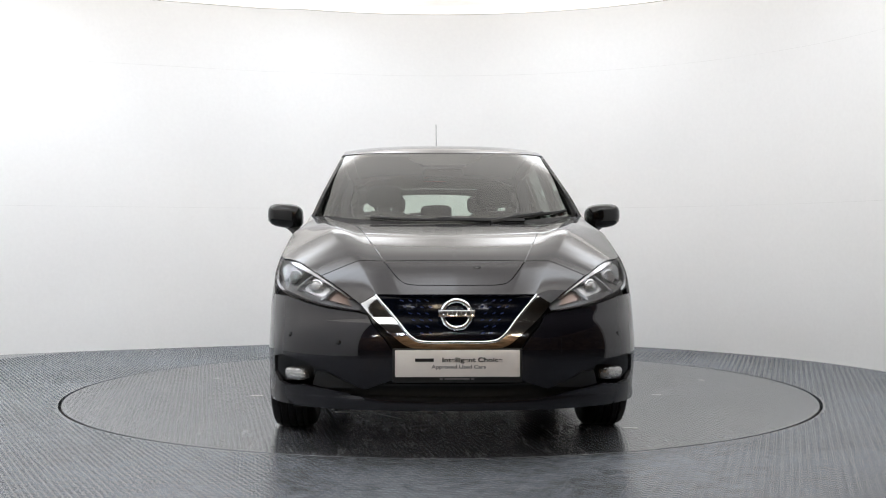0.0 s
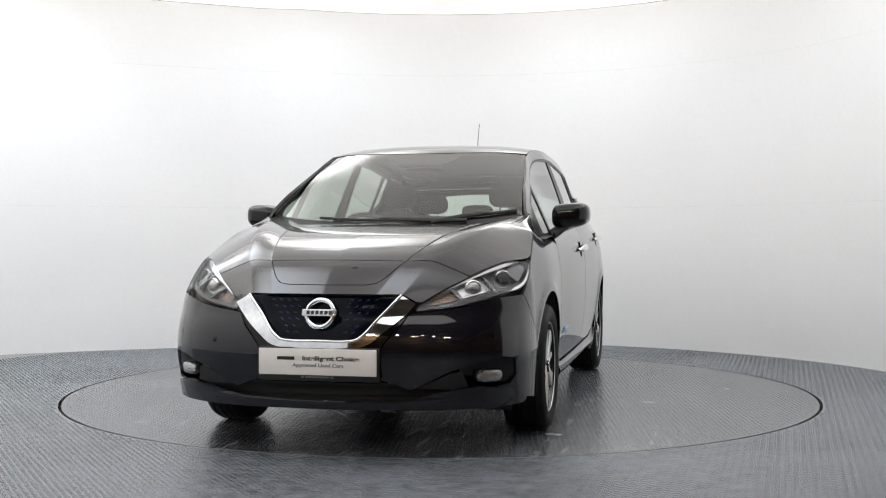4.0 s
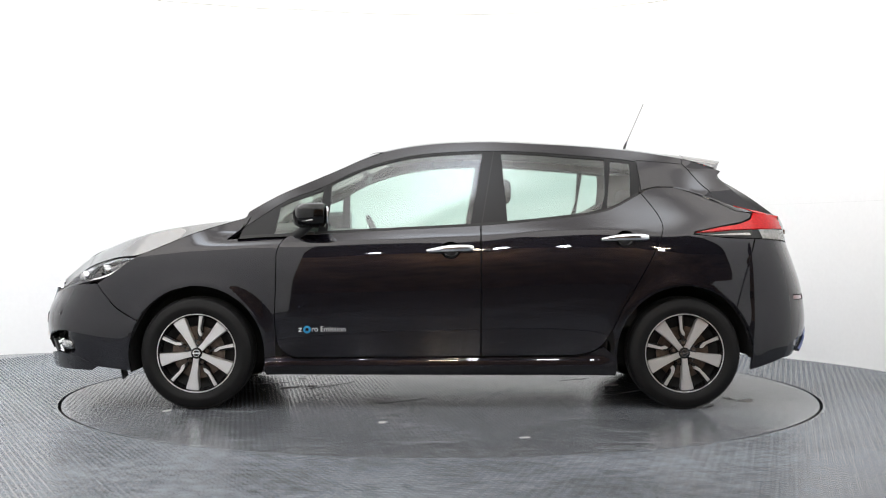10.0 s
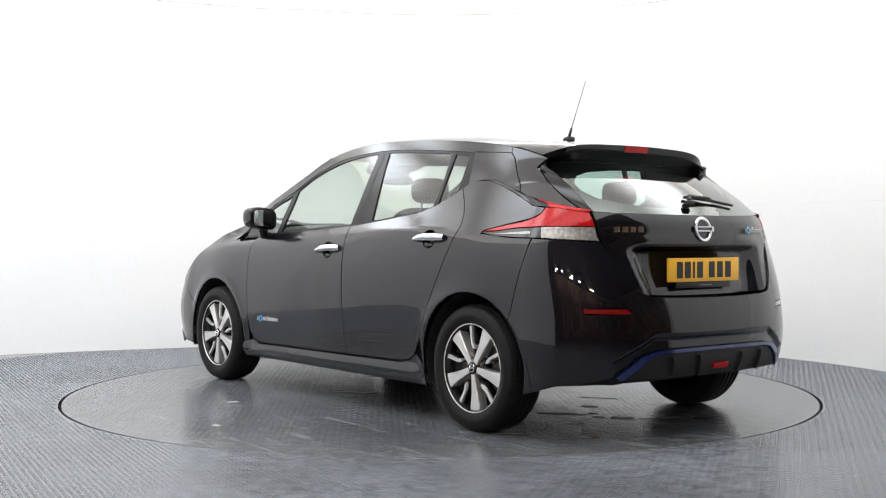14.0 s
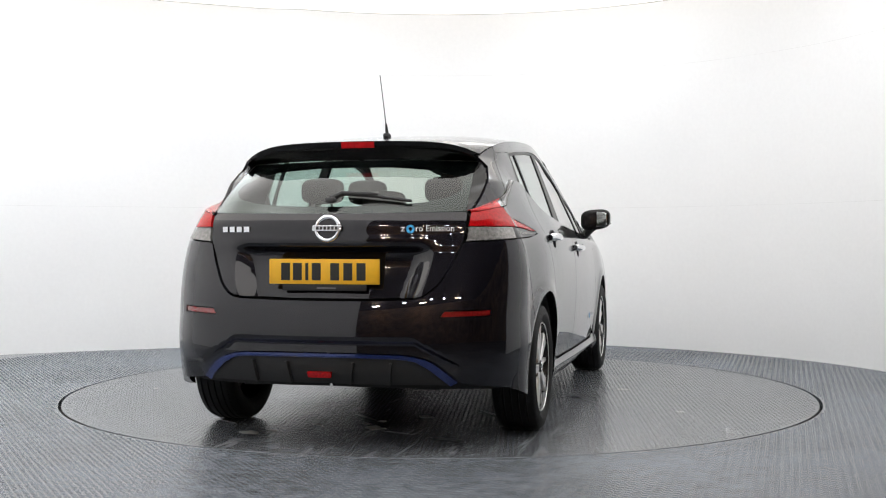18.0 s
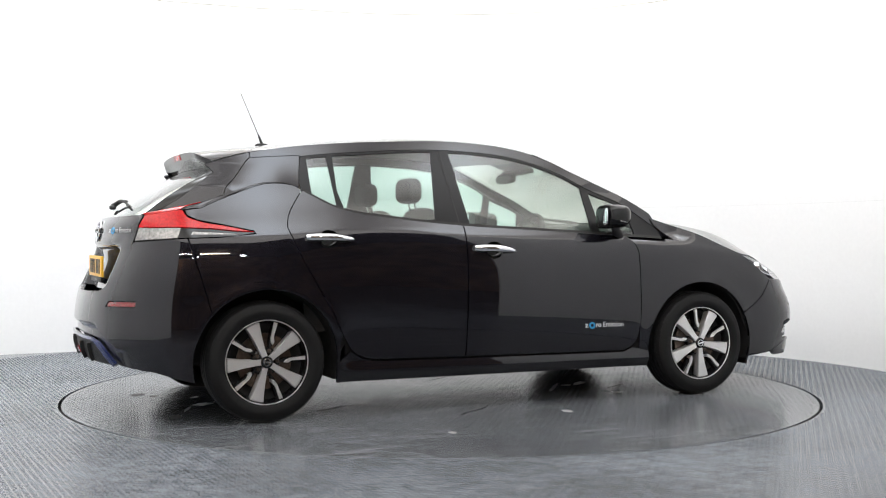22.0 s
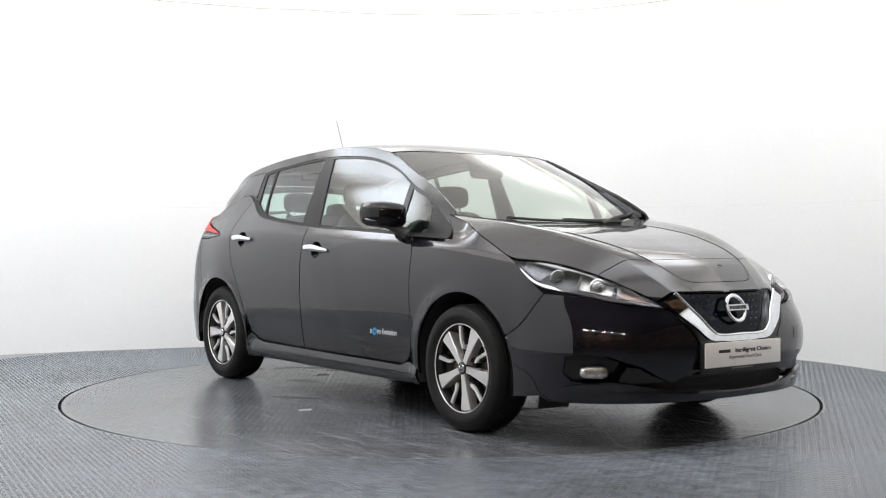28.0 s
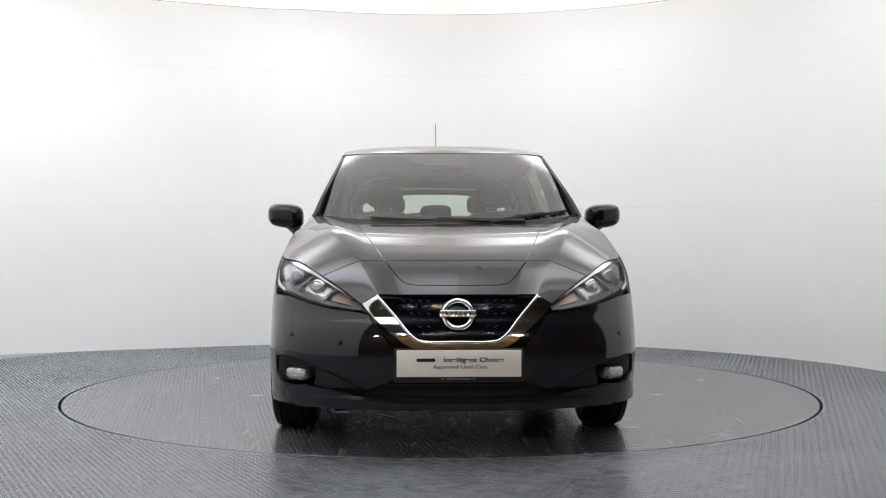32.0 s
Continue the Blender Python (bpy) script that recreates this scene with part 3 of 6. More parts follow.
def clean(p):
    out = []
    for q in p:
        if not out or math.dist(q, out[-1]) > 1e-4:
            out.append((float(q[0]), float(q[1])))
    if math.dist(out[0], out[-1]) < 1e-4:
        out.pop()
    return out if area(out) > 0 else out[::-1]


def inset(p, d):
    out = []
    for a, b, c in zip(p[-1:] + p[:-1], p, p[1:] + p[:1]):
        u, v = Vector(b) - Vector(a), Vector(c) - Vector(b)
        u.normalize(), v.normalize()
        n = Vector((-u.y - v.y, u.x + v.x))
        n = n / max(n.length_squared / 2, 0.7)
        out.append((b[0] + n.x * d, b[1] + n.y * d))
    return out


def dense(p, step):
    out = []
    for a, b in zip(p, p[1:] + p[:1]):
        n = max(1, int(math.dist(a, b) / step))
        out += [(a[0] + (b[0] - a[0]) * i / n, a[1] + (b[1] - a[1]) * i / n) for i in range(n)]
    return out


def within(p, q):
    """Which of the points q lie inside the polygon p."""
    q, p = np.asarray(q, float), np.asarray(p, float)
    hit = np.zeros(len(q), bool)
    j = len(p) - 1
    for i in range(len(p)):
        a, b = p[i], p[j]
        c = (a[1] > q[:, 1]) != (b[1] > q[:, 1])
        with np.errstate(divide="ignore", invalid="ignore"):
            hit ^= c & (q[:, 0] < (b[0] - a[0]) * (q[:, 1] - a[1]) / (b[1] - a[1]) + a[0])
        j = i
    return hit


def sheet(outline, surface, step=0.03, gap=0.0025, flange=0.014, lift=0.0, holes=(), open_middle=False, side=1):
    """A panel's vertices, corner normals and faces. side -1: the mirrored one."""
    raw = clean(outline)
    cut = inset(raw, gap)
    if open_middle:
        flat = surface(np.array(raw))[:, 1]
        for i, y in enumerate(flat):
            if abs(y) < 0.003:
                cut[i] = (cut[i][0], 0.0) if abs(raw[i][1]) < 1e-6 else (raw[i][0], cut[i][1])
    rim = dense(cut, step)
    rings = [rim] + [dense(inset(clean(h), -gap), step) for h in holes]
    pts, edges = [], []
    for r in rings:
        n0 = len(pts)
        pts += r
        edges += [(n0 + i, n0 + (i + 1) % len(r)) for i in range(len(r))]
    lo, hi = np.min(rim, axis=0), np.max(rim, axis=0)
    gx, gy = np.meshgrid(np.arange(lo[0] + step / 2, hi[0], step), np.arange(lo[1] + step / 2, hi[1], step))
    grid = np.stack([gx.ravel(), gy.ravel()], 1)
    grid = grid[within(rim, grid)]
    for h in rings[1:]:
        grid = grid[~within(h, grid)]
    if len(grid):
        far = np.min(np.hypot(grid[:, None, 0] - np.array(pts)[None, :, 0], grid[:, None, 1] - np.array(pts)[None, :, 1]), axis=1) > step * 0.45
        grid = grid[far]
    allp = [Vector(p) for p in pts] + [Vector(p) for p in grid]
    v2, _, tris, *_ = delaunay_2d_cdt(allp, edges, [], 0, 1e-6)
    v2 = np.array([tuple(v) for v in v2])
    tris = np.array([t for t in tris if len(t) == 3])
    mid = v2[tris].mean(axis=1)
    ok = within(rim, mid)
    for h in rings[1:]:
        ok &= ~within(h, mid)
    tris = tris[ok]
    a, b, c = v2[tris[:, 0]], v2[tris[:, 1]], v2[tris[:, 2]]
    twice = np.abs((b[:, 0] - a[:, 0]) * (c[:, 1] - a[:, 1]) - (b[:, 1] - a[:, 1]) * (c[:, 0] - a[:, 0]))
    longest = np.max([np.hypot(*(p - q).T) for p, q in ((a, b), (b, c), (c, a))], axis=0)
    tris = tris[twice > longest * 1.5e-4]
    e = 0.002
    p = surface(v2)
    du = surface(v2 + [e, 0]) - surface(v2 - [e, 0])
    dv = surface(v2 + [0, e]) - surface(v2 - [0, e])
    n = np.cross(du, dv)
    n /= np.maximum(np.linalg.norm(n, axis=1, keepdims=True), 1e-12)
    out = p - np.stack([p[:, 0] * 0.75, np.zeros(len(p)), np.full(len(p), 0.62)], 1)
    flip = np.sign(np.sum(n * out)) or 1.0
    n *= flip
    if open_middle:
        on = np.abs(p[:, 1]) < 0.006
        mid_n = np.cross(np.tile([0.0, 1.0, 0.0], (on.sum(), 1)), dv[on] if np.abs(surface(v2[:1] + [0, e]) - surface(v2[:1]))[0][2] > 1e-5 else du[on])
        size = np.linalg.norm(mid_n, axis=1)
        good = size > 1e-7
        mid_n[good] /= size[good, None]
        mid_n *= np.sign(np.sum(mid_n * n[on], axis=1))[:, None]
        near = good & (np.abs(np.sum(mid_n * n[on], axis=1)) > 0.5)
        index = np.flatnonzero(on)[near]
        n[index] = mid_n[near]
    p = p + n * lift
    tn = np.cross(p[tris[:, 1]] - p[tris[:, 0]], p[tris[:, 2]] - p[tris[:, 0]])
    bad = np.sum(tn * n[tris[:, 0]], axis=1) < 0
    tris[bad] = tris[bad][:, ::-1]
    verts, faces, normals = [tuple(q) for q in p], [tuple(t) for t in tris], [tuple(n[i]) for t in tris for i in t]
    if flange:
        seen = {}
        for t in tris:
            for a, b in ((t[0], t[1]), (t[1], t[2]), (t[2], t[0])):
                seen[(a, b)] = 1
        low = {}
        for a, b in [k for k in seen if (k[1], k[0]) not in seen]:
            if open_middle and abs(p[a][1]) < 0.004 and abs(p[b][1]) < 0.004:
                continue
            for i in (a, b):
                if i not in low:
                    low[i] = len(verts)
                    verts.append(tuple(p[i] - n[i] * flange))
            f = (b, a, low[a], low[b])
            q = np.array(verts[low[a]]) - p[b]
            fn = np.cross(p[a] - p[b], q)
            fn /= np.linalg.norm(fn) + 1e-12
            faces.append(tuple(int(i) for i in f))
            normals += [tuple(fn)] * 4
    if side < 0:
        verts = [(x, -y, z) for x, y, z in verts]
        normals_new, k = [], 0
        for f in faces:
            normals_new += [(x, -y, z) for x, y, z in normals[k:k + len(f)]][::-1]
            k += len(f)
        faces, normals = [tuple(f)[::-1] for f in faces], normals_new
    return verts, faces, normals


def panel(name, sheets, mat, parent, label=""):
    """One mesh object from one or more sheets, with the surface's own normals."""
    verts, faces, normals = [], [], []
    for v, f, n in sheets:
        k = len(verts)
        verts += v
        faces += [tuple(int(i) + k for i in q) for q in f]
        normals += n
    me = bpy.data.meshes.new(name)
    me.from_pydata(verts, [], faces)
    me.polygons.foreach_set("use_smooth", [True] * len(me.polygons))
    me.normals_split_custom_set(normals)
    me.materials.append(mat)
    ob = new(name, me)
    ob.parent = parent
    if label:
        tagged(ob, label)
    return ob


def pair(name, outline, surface, mat, parent, label="", **kw):
    """A panel on each side of the car."""
    return [panel(name, [sheet(outline, surface, side=k, **kw)], mat, parent, label) for k in (1, -1)]


def whole(name, outline, surface, mat, parent, label="", **kw):
    """A panel across the middle of the car, from its left half."""
    return panel(name, [sheet(outline, surface, side=k, open_middle=True, **kw) for k in (1, -1)], mat, parent, label)


def strip(name, pts, radius, mat, parent, label="", n=8, both=True):
    made = []
    for k in ((1, -1) if both else (1,)):
        bm = bmesh.new()
        tube(bm, [(x, y * k, z) for x, y, z in pts], radius, n)
        made.append(part(name, bm, mat, parent, label))
    return made


def lying(surface, pts, lift=0.0):
    """3D points on a surface along 2D points."""
    p = surface(np.array(pts, float))
    return [(x, y + lift, z) for x, y, z in p]


def arch(cx, a0, a1, r=0.372, n=22):
    return [(cx + r * math.cos(a), HUB + r * math.sin(a)) for a in np.linspace(radians(a0), radians(a1), n)]


car = new("car")
tagged(car, "glossy black five-door electric hatchback standing on the turntable", "car")

# shared edge lines, in (x, z)
belt = spline([(1.2, 0.938), (1.07, 0.950), (0.82, 0.962), (0.566, 0.977), (0.25, 0.993), (-0.22, 1.018), (-0.38, 1.03), (-0.69, 1.062), (-0.86, 1.085), (-0.98, 1.122), (-1.06, 1.165), (-1.14, 1.21)])
window_top = spline([(1.18, 0.955), (0.997, 1.078), (0.901, 1.142), (0.659, 1.241), (0.508, 1.318), (0.418, 1.354), (0.257, 1.400), (0.096, 1.427), (-0.065, 1.439), (-0.309, 1.445), (-0.548, 1.436), (-0.709, 1.423), (-1.031, 1.395), (-1.112, 1.384)])
door_front = smooth_line([(0.845, 0.962), (0.882, 0.925), (0.903, 0.885), (0.908, 0.80), (0.909, 0.70), (0.909, 0.42), (0.897, 0.355), (0.865, 0.312), (0.81, 0.287)], 4)
door_rear = smooth_line([(-0.748, 0.300), (-0.82, 0.315), (-0.88, 0.345), (-0.934, 0.42), (-0.998, 0.549), (-1.08, 0.69), (-1.155, 0.825), (-1.21, 0.94), (-1.232, 1.01), (-1.218, 1.062), (-1.17, 1.14), (-1.125, 1.20)], 4)
ridge = smooth_line([(-1.125, 1.20), (-1.16, 1.222), (-1.22, 1.233), (-1.325, 1.23), (-1.40, 1.208), (-1.482, 1.176), (-1.60, 1.128), (-1.66, 1.10)], 5)
bumper_joint = smooth_line([(1.905, 0.695), (1.86, 0.635), (1.79, 0.56), (1.69, 0.497)], 4)
rear_joint = smooth_line([(-1.745, 0.945), (-1.715, 0.85), (-1.675, 0.72), (-1.632, 0.565)], 4)


def on_line(f, x0, x1, n=16):
    return [(x, float(f(x))) for x in np.linspace(x0, x1, n)]


def wrap(points):
    return [sx(x, z) for x, z in points]


# sides
A0 = [p for p in arch(AXLE, 188, 30, n=40)]
pair("front_fender", wrap(fender_gap[::-1] + [(1.70, 0.84), (1.80, 0.768)] + bumper_joint) + A0[::-1] + [(0.975, 0.20), (0.916, 0.20)] + door_front[::-1][8:] + on_line(belt, 0.86, 1.19, 8) + [(1.12, 1.0), (1.07, 1.06)], wing, PAINT, car, step=0.02)


def cup_hole(x, z):
    return [(x + 0.052 * math.cos(t), z + 0.045 * math.sin(t)) for t in np.linspace(0, 2 * math.pi, 25)[:-1]]


front_doors = pair("front_door", door_front + [(-0.222, 0.293)] + on_line(belt, -0.222, 0.83, 14), skin, PAINT, car, step=0.028, holes=[cup_hole(-0.057, 0.880)])
rear_doors = pair("rear_door", [(-0.2245, 0.293)] + door_rear + on_line(belt, -1.12, -0.2245, 18), skin, PAINT, car, step=0.028, holes=[cup_hole(-1.019, 0.941)])
pair("rear_quarter", [p for p in door_rear[10:]] + ridge + [sx(-1.705, 1.094), sx(-1.742, 1.087), sx(-1.734, 1.062), (-1.68, 1.036), (-1.55, 1.012), (-1.41, 0.983), (-1.40, 0.968), (-1.60, 0.948)] + rear_joint + arch(-AXLE, 140, -8, n=30) + [(-0.972, 0.20), (-0.958, 0.22), (-0.955, 0.40)], skin, PAINT, car, step=0.028)
def sill_skin(a):
    """The flank's foot with a ledge that stands out at mid height and is swept out towards the rear wheel."""
    p = skin(a)
    out = spline([(0.18, -0.012), (0.205, 0.006), (0.225, 0.017), (0.24, 0.02), (0.255, 0.016), (0.295, 0.0), (0.36, 0.0)])
    p[:, 1] += out(a[:, 1]) * np.clip((a[:, 0] + 0.99) / 0.12, 0.2, 1)
    return p


pair("sill", [(0.97, 0.19), (0.97, 0.283), (0.865, 0.305), (0.80, 0.279), (-0.748, 0.291), (-0.83, 0.31), (-0.90, 0.35), (-0.972, 0.29), (-0.972, 0.185)], sill_skin, PAINT, car, "gloss black sill skirt", lift=0.003, step=0.016)

# bonnet and nose
K = 0.785
whole("bonnet", [(0, 0), (K * HOOD_L, 0), (K * HOOD_L, HOOD_W), (0, HOOD_W)], hood, PAINT, car, step=0.025)
strip("bonnet_crease", [tuple(q + [0, 0, 0.0004]) for q in hood_lines[1][2:33]], 0.0028, PAINT, car, "raised crease along the bonnet", n=8)
lid = smooth_line([(0.948 * HOOD_L, 0.0), (0.946 * HOOD_L, 0.13), (0.942 * HOOD_L, 0.225), (0.934 * HOOD_L, 0.255), (0.915 * HOOD_L, 0.272), (0.86 * HOOD_L, 0.290), (K * HOOD_L, 0.302)], 5)
whole("nose_panel", lid + [(K * HOOD_L, HOOD_W), (HOOD_L, HOOD_W), (HOOD_L, 0)], hood, PAINT, car, step=0.018)
whole("charge_lid", [(K * HOOD_L, 0.0)] + lid + [(K * HOOD_L, 0.30)], hood, PAINT, car, "flush charging port lid", step=0.018)

bm = bmesh.new()
chip = hood(np.array([[0.84 * HOOD_L, 0.1]]))[0]
lathe(bm, [(0.011, 0.0), (0.009, 0.0025), (0.0005, 0.003)], 14, "z", Matrix.Translation(chip) @ pose(0, 0, 0, 0, 40, 0) @ Matrix.Diagonal((0.7, 1.6, 1, 1)))
part("lid_mark", bm, INK, car, "small dark mark on the charging lid")

# front bumper
cheek_in = smooth_line([(0.378, 0.618), (0.36, 0.585), (0.29, 0.50), (0.245, 0.42), (0.23, 0.365)], 4)
head_low = smooth_line([(0.42, 0.628), (0.58, 0.648), (0.74, 0.688)], 4)
fog_hole = [fy(0.40, 0.302), fy(0.56, 0.292), fy(0.72, 0.299), fy(0.775, 0.311), fy(0.80, 0.35), fy(0.80, 0.42), fy(0.76, 0.432), fy(0.68, 0.42), fy(0.55, 0.375)]
pair("front_bumper", [fy(y, z) for y, z in head_low] + wrap(bumper_joint) + arch(AXLE, 29, -14, n=12) + [sx(1.712, 0.215), sx(1.9, 0.235), sx(2.02, 0.262), fy(0.62, 0.285), fy(0.38, 0.30), fy(0.24, 0.35)] + [fy(y, z) for y, z in cheek_in[::-1]], skin, PAINT, car, step=0.024, holes=[fog_hole])
whole("bumper_centre", [fy(0, 0.362)] + [fy(y, z) for y, z in cheek_in[::-1]] + [fy(0.415, 0.63), fy(0.385, 0.672), fy(0.345, 0.665), fy(0.19, 0.508), fy(0.15, 0.49), fy(0, 0.487)], skin, GLOSS, car, "gloss black centre section round the grille", step=0.02)
whole("bumper_lip", [fy(0, 0.212), fy(0.45, 0.212), sx(1.93, 0.214), sx(1.90, 0.235), sx(1.95, 0.262), sx(2.03, 0.296), fy(0.66, 0.312), fy(0.52, 0.292), fy(0.35, 0.262), fy(0, 0.25)], skin, PAINT, car, "low front splitter lip", lift=0.006, step=0.02)


def offset_skin(d):
    return lambda a: skin(a) - np.array([d, 0, 0]) * np.clip((a[:, :1] - 1.9) * 3, -1, 1)


whole("lower_intake", [fy(0, 0.262), fy(0.60, 0.275), fy(0.40, 0.335), fy(0.22, 0.37), fy(0, 0.37)], offset_skin(0.06), UNDER, car, "dark lower air intake", step=0.03)
for k in (0.315, 0.342):
    whole("intake_bar", [fy(0, k), fy(0.40, k), fy(0.40, k + 0.008), fy(0, k + 0.008)], offset_skin(0.03), TRIM, car, step=0.03, gap=0)
pair("fog_pocket", fog_hole, offset_skin(0.08), GLOSS, car, "gloss black fog lamp recess", step=0.03, gap=-0.006)

# grille and chrome V
grille = whole("grille", [fy(0, 0.505), fy(0.15, 0.505), fy(0.19, 0.52), fy(0.335, 0.69), fy(0.335, 0.702), fy(0, 0.702)], offset_skin(0.022), GRILLE, car, "blue-black glossy grille panel", step=0.02, gap=0)
vee_out = smooth_line([(0.408, 0.664), (0.388, 0.640), (0.276, 0.538), (0.208, 0.488), (0.165, 0.4785), (0.0, 0.476)], 5)
vee_in = smooth_line([(0.345, 0.699), (0.258, 0.603), (0.190, 0.526), (0.168, 0.512), (0.14, 0.508), (0.0, 0.507)], 5)
chrome_vee = whole("chrome_surround", [fy(y, z) for y, z in vee_out] + [fy(y, z) for y, z in vee_in[::-1]], lambda a: skin(a) + np.array([0.010, 0, 0]), CHROME, car, "broad bright chrome V round the grille", step=0.014, gap=0, flange=0.03)
edge = [tuple(q + [0.010, 0, 0]) for q in skin(np.array([fy(y, z) for y, z in vee_in]))]
edge = edge + [(x, -y, z) for x, y, z in edge[::-1][1:]]
bm = bmesh.new()
tube(bm, edge, 0.006, 10)
part("inner_edge", bm, CHROME, chrome_vee)
for row in range(6):
    for col in range(2, 6):
        y, z = 0.036 * col + 0.014 * (row % 2) + 0.03, 0.538 + 0.027 * row
        if y < 0.15 + (z - 0.53) * 0.82 and y > 0.085:
            pair("grille_relief", [fy(y, z), fy(y + 0.014, z + 0.003), fy(y + 0.017, z + 0.009), fy(y + 0.004, z + 0.006)], offset_skin(0.0195), GRILLE_BLUE, grille, step=0.03, gap=0, flange=0.003)

# rear: tailgate, bumper, diffuser
gate_press = spline([(0.6, 0.085), (0.70, 0.088), (0.79, 0.085), (0.85, 0.07), (0.885, 0.045), (0.905, 0.014), (0.915, 0.004), (0.93, -0.004), (0.97, -0.006), (1.02, -0.002), (1.1, 0.0)])


def tailgate_skin(a):
    """The tail with the number plate's recess pressed in."""
    p = skin(a)
    y, z = np.abs(p[:, 1]), p[:, 2]

    def step(v, lo, hi):
        t = np.clip((v - lo) / (hi - lo), 0, 1)
        return t * t * (3 - 2 * t)
    p[:, 0] += gate_press(z) * (1 - 0.85 * step(y, 0.33 + 0.25 * (z - 0.68), 0.45 + 0.25 * (z - 0.68)))
    return p


gate_low = smooth_line([(0.605, 0.925), (0.56, 0.82), (0.50, 0.725), (0.455, 0.69), (0.40, 0.678)], 4)
whole("tailgate", [ry(0, 1.058), ry(0.615, 1.064)] + [ry(y, z) for y, z in gate_low] + [ry(0.2, 0.672), ry(0, 0.671)], tailgate_skin, PAINT, car, step=0.011)
blue_line = smooth_line([(0, 0.437), (0.25, 0.435), (0.42, 0.425), (0.49, 0.405), (0.55, 0.36), (0.60, 0.31)], 4)
blue_low = [(y - 0.012 - 0.02 * (y > 0.45), z - 0.017) for y, z in blue_line if y > 0.02]
refl = [ry(0.53, 0.598), ry(0.735, 0.602), ry(0.735, 0.628), ry(0.55, 0.625)]


def rear_skin(a):
    """The tail with the pressed band over the trim line."""
    p = skin(a)
    y, z = np.abs(p[:, 1]), p[:, 2]
    lift = 0.42 + 0.085 - 0.11 * np.clip((y - 0.42) / 0.2, 0, 1)
    t, u = np.clip((lift - z) / 0.03, 0, 1), np.clip((0.74 - y) / 0.1, 0, 1)
    p[:, 0] += 0.022 * t * t * (3 - 2 * t) * u
    return p


whole("rear_bumper", [ry(0, 0.668), ry(0.2, 0.669)] + [ry(y, z - 0.003) for y, z in gate_low[::-1]] + [ry(0.62, 0.927)] + wrap(rear_joint) + arch(-AXLE, 137, 194, n=12) + [sx(-1.735, 0.225), sx(-1.9, 0.275), ry(0.62, 0.298)] + [ry(y, z) for y, z in blue_line[::-1]], rear_skin, PAINT, car, step=0.015, holes=[refl], flange=0.03)
whole("blue_trim_line", [ry(y, z) for y, z in blue_line] + [ry(max(y, 0), z) for y, z in blue_low[::-1]] + [ry(0, 0.42)], skin, BLUE, car, "metallic blue trim line", lift=0.004, step=0.014, gap=0.001)
whole("diffuser", [ry(0, 0.42)] + [ry(max(y, 0), z) for y, z in blue_low] + [ry(0.5, 0.296), ry(0, 0.298)], lambda a: skin(a) + np.array([0.012, 0, 0]), TRIM, car, "black textured rear diffuser", step=0.025)
for k in (0.13, 0.30):
    pair("diffuser_fin", [ry(k, 0.30), ry(k + 0.02, 0.30), ry(k + 0.035, 0.40), ry(k + 0.015, 0.40)], skin, TRIM, car, lift=0.008, flange=0.03)
pair("reflector", refl, skin, RED_DARK, car, "red bumper reflector", lift=-0.004, step=0.03)
panel("rear_fog_lamp", [sheet([ry(0.0, 0.328), ry(0.052, 0.328), ry(0.057, 0.352), ry(0.0, 0.352)], lambda a: skin(a), lift=0.002, side=k, gap=0, open_middle=True) for k in (1, -1)], RED, car, "red rear fog lamp")

# tail lamps
lamp_top = smooth_line([(-1.41, 0.978), (-1.55, 1.008), (-1.68, 1.032), (-1.74, 1.06), (-1.75, 1.088)], 4)
tail_red = wrap(lamp_top) + [sx(-1.80, 1.085), ry(0.628, 1.06), ry(0.625, 0.998), sx(-1.78, 0.998), sx(-1.62, 0.992), sx(-1.5, 0.98)]
tail_clear = [sx(-1.77, 0.996), ry(0.625, 0.996), ry(0.618, 0.932), sx(-1.79, 0.945)]
tail_dark = [sx(-1.40, 0.974), sx(-1.5, 0.978), sx(-1.62, 0.990), sx(-1.77, 0.996), sx(-1.79, 0.945), sx(-1.66, 0.948), sx(-1.5, 0.956)]
for k in (1, -1):
    lamp = panel("tail_lamp", [sheet(tail_red, skin, side=k, step=0.02, gap=0.002, lift=0.003)], RED, car, "red boomerang tail lamp")
    panel("clear_section", [sheet(tail_clear, skin, side=k, step=0.02, gap=0.001, lift=0.002)], TAIL_CLEAR, lamp, "clear indicator and reversing section")
    panel("dark_section", [sheet(tail_dark, skin, side=k, step=0.02, gap=0.001, lift=0.001)], GLOSS, lamp, "gloss black lower strip")
    panel("clear_sliver", [sheet([sx(-1.48, 0.964), sx(-1.62, 0.974), sx(-1.715, 0.978), sx(-1.725, 0.962), sx(-1.6, 0.962)], skin, side=k, step=0.02, gap=0.001, lift=0.0025, flange=0.002)], TAIL_CLEAR, lamp, "narrow clear strip in the black section")

# sloping shoulder between the flank and the cabin at the tail: painted ahead, red lamp arm behind
edge_out = skin(np.array(ridge[12:] + [sx(x, z) for x, z in ((-1.70, 1.098), (-1.76, 1.090), (-1.82, 1.081))] + [ry(0.628, 1.06)]))
edge_in = house(np.array(on_line(spline([(-1.94, 1.066), (-1.90, 1.072), (-1.80, 1.094), (-1.70, 1.118), (-1.60, 1.146), (-1.535, 1.166), (-1.482, 1.185), (-1.40, 1.214), (-1.33, 1.233)]), ridge[12][0] - 0.003, -1.935, 40)))
edge_out, edge_in = resample(edge_out, 30), resample(edge_in, 30)


